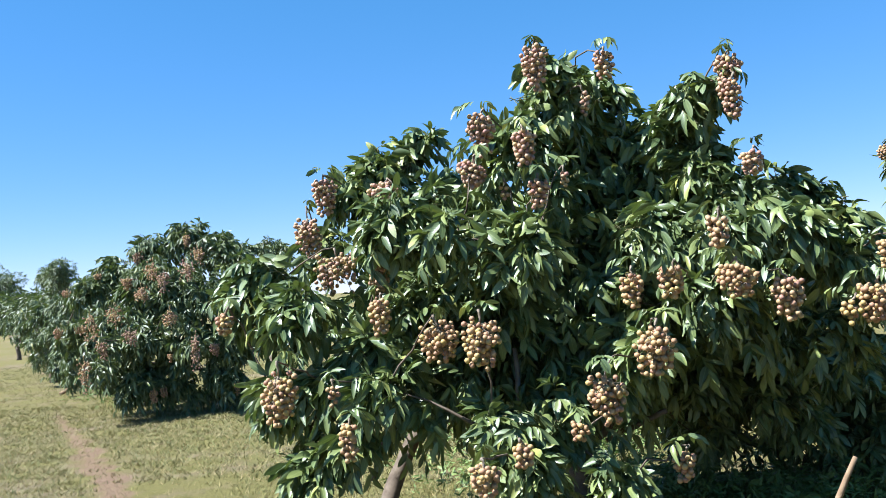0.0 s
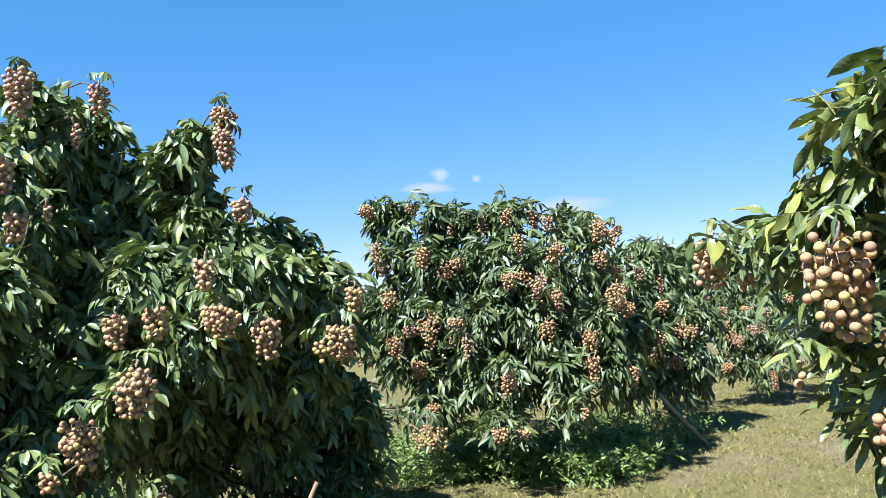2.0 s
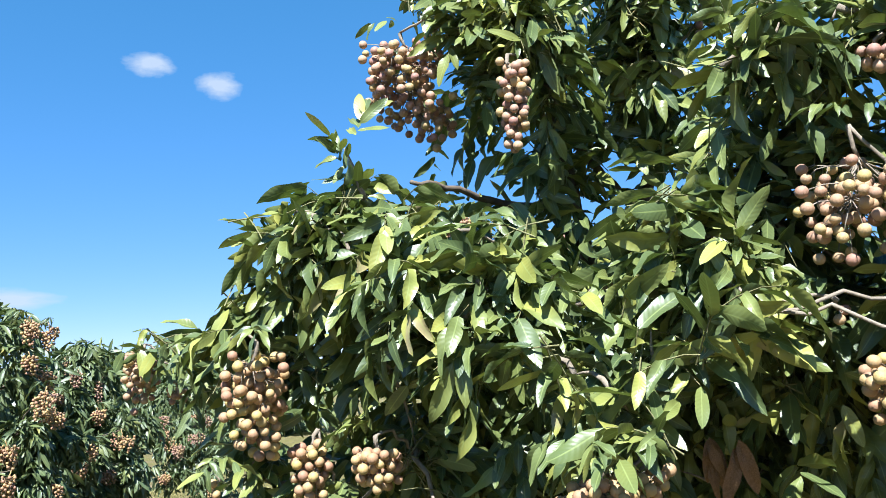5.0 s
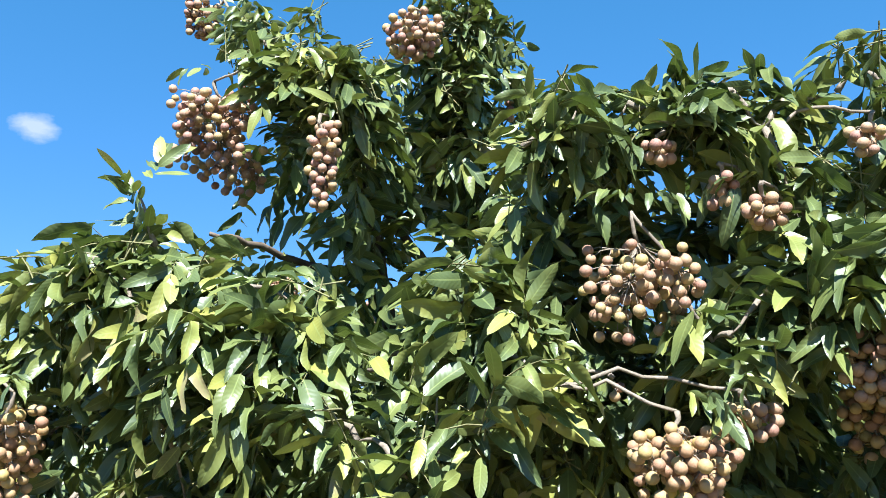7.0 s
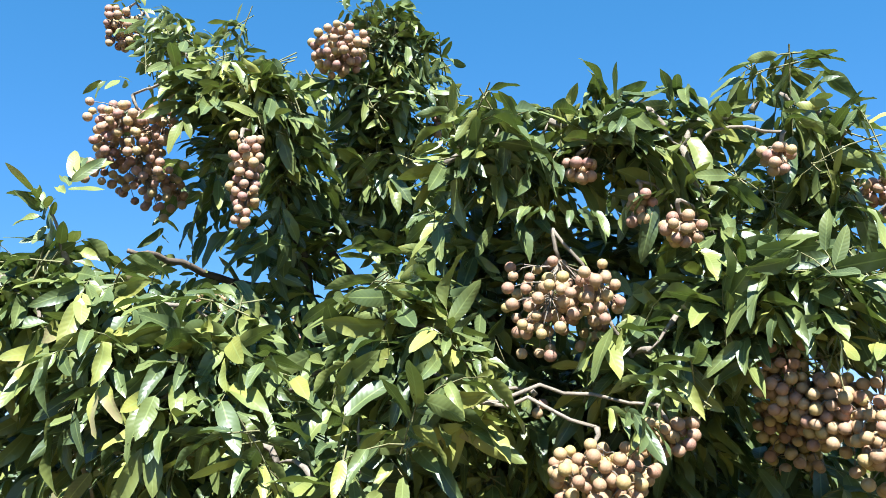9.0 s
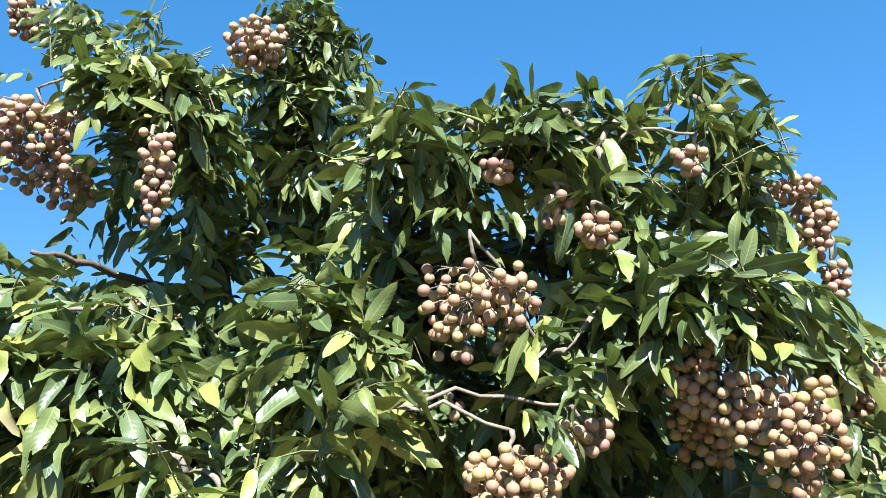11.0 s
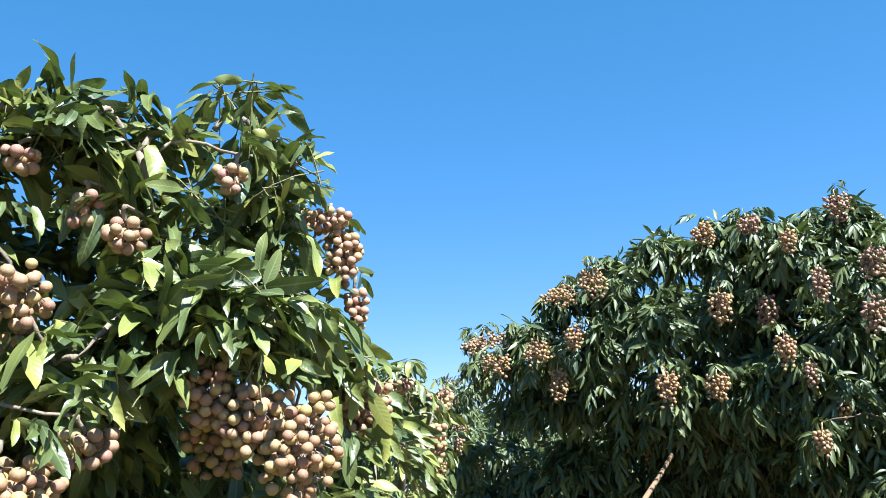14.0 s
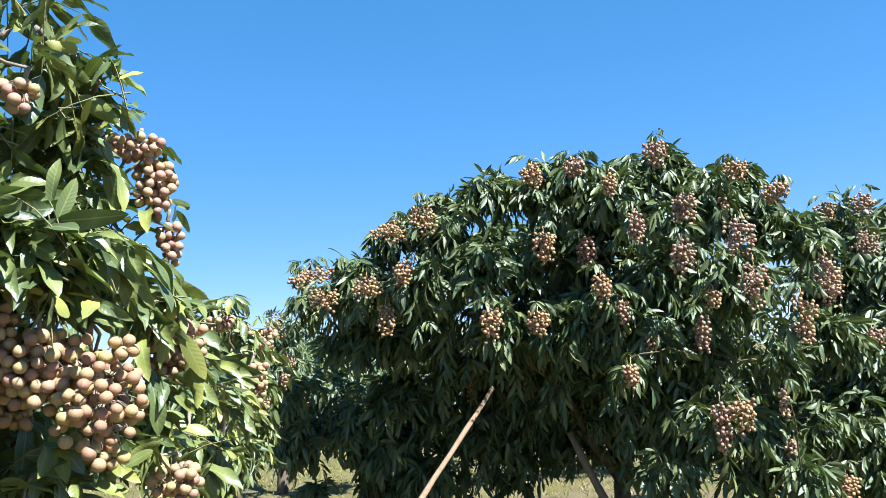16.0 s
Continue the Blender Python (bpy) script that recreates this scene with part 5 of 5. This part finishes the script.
def far_tree(x, y, z, r, seed):
    """A round dark tree far off: a tapered trunk with limbs, and a crown of many leaf sprays in uneven clumps about the height z."""
    rng, rs = random.Random(seed), np.random.RandomState(seed)
    tree = tagged(new("far_tree"), "dark round tree far across the field", "tree", "far trees")
    v, f = tube(bent((x, y, -0.05), (x, y, z), 0, rng, 6, 0.08), [0.28, 0.24, 0.21, 0.18, 0.14, 0.1], 8)
    mesh_object("trunk", v, f, BARK, tree)
    B, A = [], []
    for k in range(16):
        d = unit(rs.normal(0, 1, 3))
        c = np.array([x, y, z]) + d * np.array([r, r, 0.8 * r]) * rs.uniform(0.3, 0.8)
        q = unit(rs.normal(0, 1, (70, 3)))
        B.append(c + q * r * rs.uniform(0.2, 0.42))
        A.append(q)
        v, f = tube(bent((x, y, z - 0.5 * r), c, 0.1, rng, 5, 0.05), [0.09, 0.08, 0.06, 0.05, 0.03], 5)
        mesh_object("limb", v, f, BARK, tree)
    b, w, nrm, size = sprig_leaves(np.concatenate(B), np.concatenate(A), rs, 5, 0.22, 0.6)
    v, f, uv = leaf_mesh(b, w, nrm, size, COARSE, rs)
    tagged(mesh_object("crown", v, f, LEAF, tree, uv=uv), kind="stuff")
    return tree


for _i, _q in enumerate([(-28.1, 62.9, 4.3, 1.3), (-29.6, 64.8, 4.1, 1.0), (-36.7, 71.6, 4.1, 1.6), (-39.1, 72.9, 4.5, 2.2), (-8.6, 45.1, 3.7, 0.7)]):
    far_tree(*_q, 200 + _i)
far_wood("far_hedge", "far line of orchard trees along the field's edge", [(-48.7, 78.0, 3.0, 2.2), (-47.0, 77.1, 3.0, 2.2), (-45.3, 76.1, 3.0, 2.2), (-43.6, 75.1, 3.0, 2.2), (-41.9, 74.0, 3.0, 2.2), (-40.3, 73.0, 3.0, 2.2), (-38.6, 71.9, 3.0, 2.2), (-37.0, 70.8, 3.0, 2.2), (-35.4, 69.7, 3.0, 2.2), (-33.9, 68.6, 3.0, 2.2), (-32.3, 67.4, 3.0, 2.2), (-30.8, 66.2, 3.0, 2.2), (-29.3, 65.0, 3.0, 2.2), (-27.8, 63.8, 3.0, 2.2), (27.6, -12.5, 2.3, 1.2), (28.0, -13.3, 2.3, 1.2), (28.3, -14.1, 2.3, 1.2), (28.7, -15.0, 2.3, 1.2), (29.0, -15.8, 2.3, 1.2), (29.3, -16.7, 2.3, 1.2), (29.6, -17.6, 2.3, 1.2), (29.8, -18.5, 2.3, 1.2), (30.0, -19.5, 2.3, 1.2), (30.2, -20.5, 2.3, 1.2), (30.4, -21.4, 2.3, 1.2), (30.5, -22.4, 2.3, 1.2), (17.5, 18.2, 2.0, 1.2), (18.0, 17.8, 2.0, 1.2), (18.4, 17.3, 2.0, 1.2), (18.9, 16.8, 2.0, 1.2), (19.3, 16.4, 2.0, 1.2), (19.7, 15.9, 2.0, 1.2), (20.1, 15.4, 2.0, 1.2), (20.4, 14.9, 2.0, 1.2), (20.8, 14.4, 2.0, 1.2), (21.1, 13.9, 2.0, 1.2)], 92, 0.45)


def cloud_material():
    m = bpy.data.materials.new("cloud")
    m.use_nodes = True
    n, l = m.node_tree.nodes, m.node_tree.links
    n.remove(n["Principled BSDF"])
    co = n.new("ShaderNodeTexCoord").outputs["UV"]
    ob = n.new("ShaderNodeObjectInfo").outputs["Random"]
    shift = n.new("ShaderNodeVectorMath")
    shift.operation = "ADD"
    l.new(co, shift.inputs[0])
    l.new(math_node(n, l, "MULTIPLY", ob, 40.0), shift.inputs[1])
    nz = noise_node(n, l, 2.6, 6.0, shift.outputs[0], 0.6)
    d = n.new("ShaderNodeVectorMath")
    d.operation = "DISTANCE"
    l.new(co, d.inputs[0])
    d.inputs[1].default_value = (0.5, 0.5, 0)
    edge = math_node(n, l, "SUBTRACT", 1.0, math_node(n, l, "MULTIPLY", d.outputs["Value"], 2.0))
    a = math_node(n, l, "MULTIPLY", math_node(n, l, "SUBTRACT", math_node(n, l, "ADD", edge, nz.outputs[0]), 0.56), 1.5, True)
    em, tr, mix = n.new("ShaderNodeEmission"), n.new("ShaderNodeBsdfTransparent"), n.new("ShaderNodeMixShader")
    em.inputs[0].default_value, em.inputs[1].default_value = (0.90, 0.95, 1.0, 1), 0.25
    l.new(math_node(n, l, "MULTIPLY", a, 0.82), mix.inputs[0])
    l.new(tr.outputs[0], mix.inputs[1])
    l.new(em.outputs[0], mix.inputs[2])
    l.new(mix.outputs[0], n["Material Output"].inputs["Surface"])
    return m


CLOUD = cloud_material()


def cloud(at, width, height):
    """A small far cloud, facing the orchard."""
    c = Vector(at)
    v = [(-width, -height, 0), (width, -height, 0), (width, height, 0), (-width, height, 0)]
    ob = mesh_object("cloud", v, [(0, 1, 2, 3)], CLOUD, uv=[(0, 0), (1, 0), (1, 1), (0, 1)])
    ob.matrix_world = look(c, (0, 0, 1.4))
    ob.visible_shadow = False
    return tagged(ob, "small soft white cloud low in a clear sky", "cloud", "clouds in the sky", kind="structure")


cloud((897, 1456, 226), 60, 16)
cloud((916, 1440, 251), 23, 16)
cloud((1124, 1297, 171), 97, 23)
cloud((978, 1401, 239), 11, 9)
cloud((1218, 1063, 605), 55, 27)
cloud((1306, 973, 572), 48, 30)
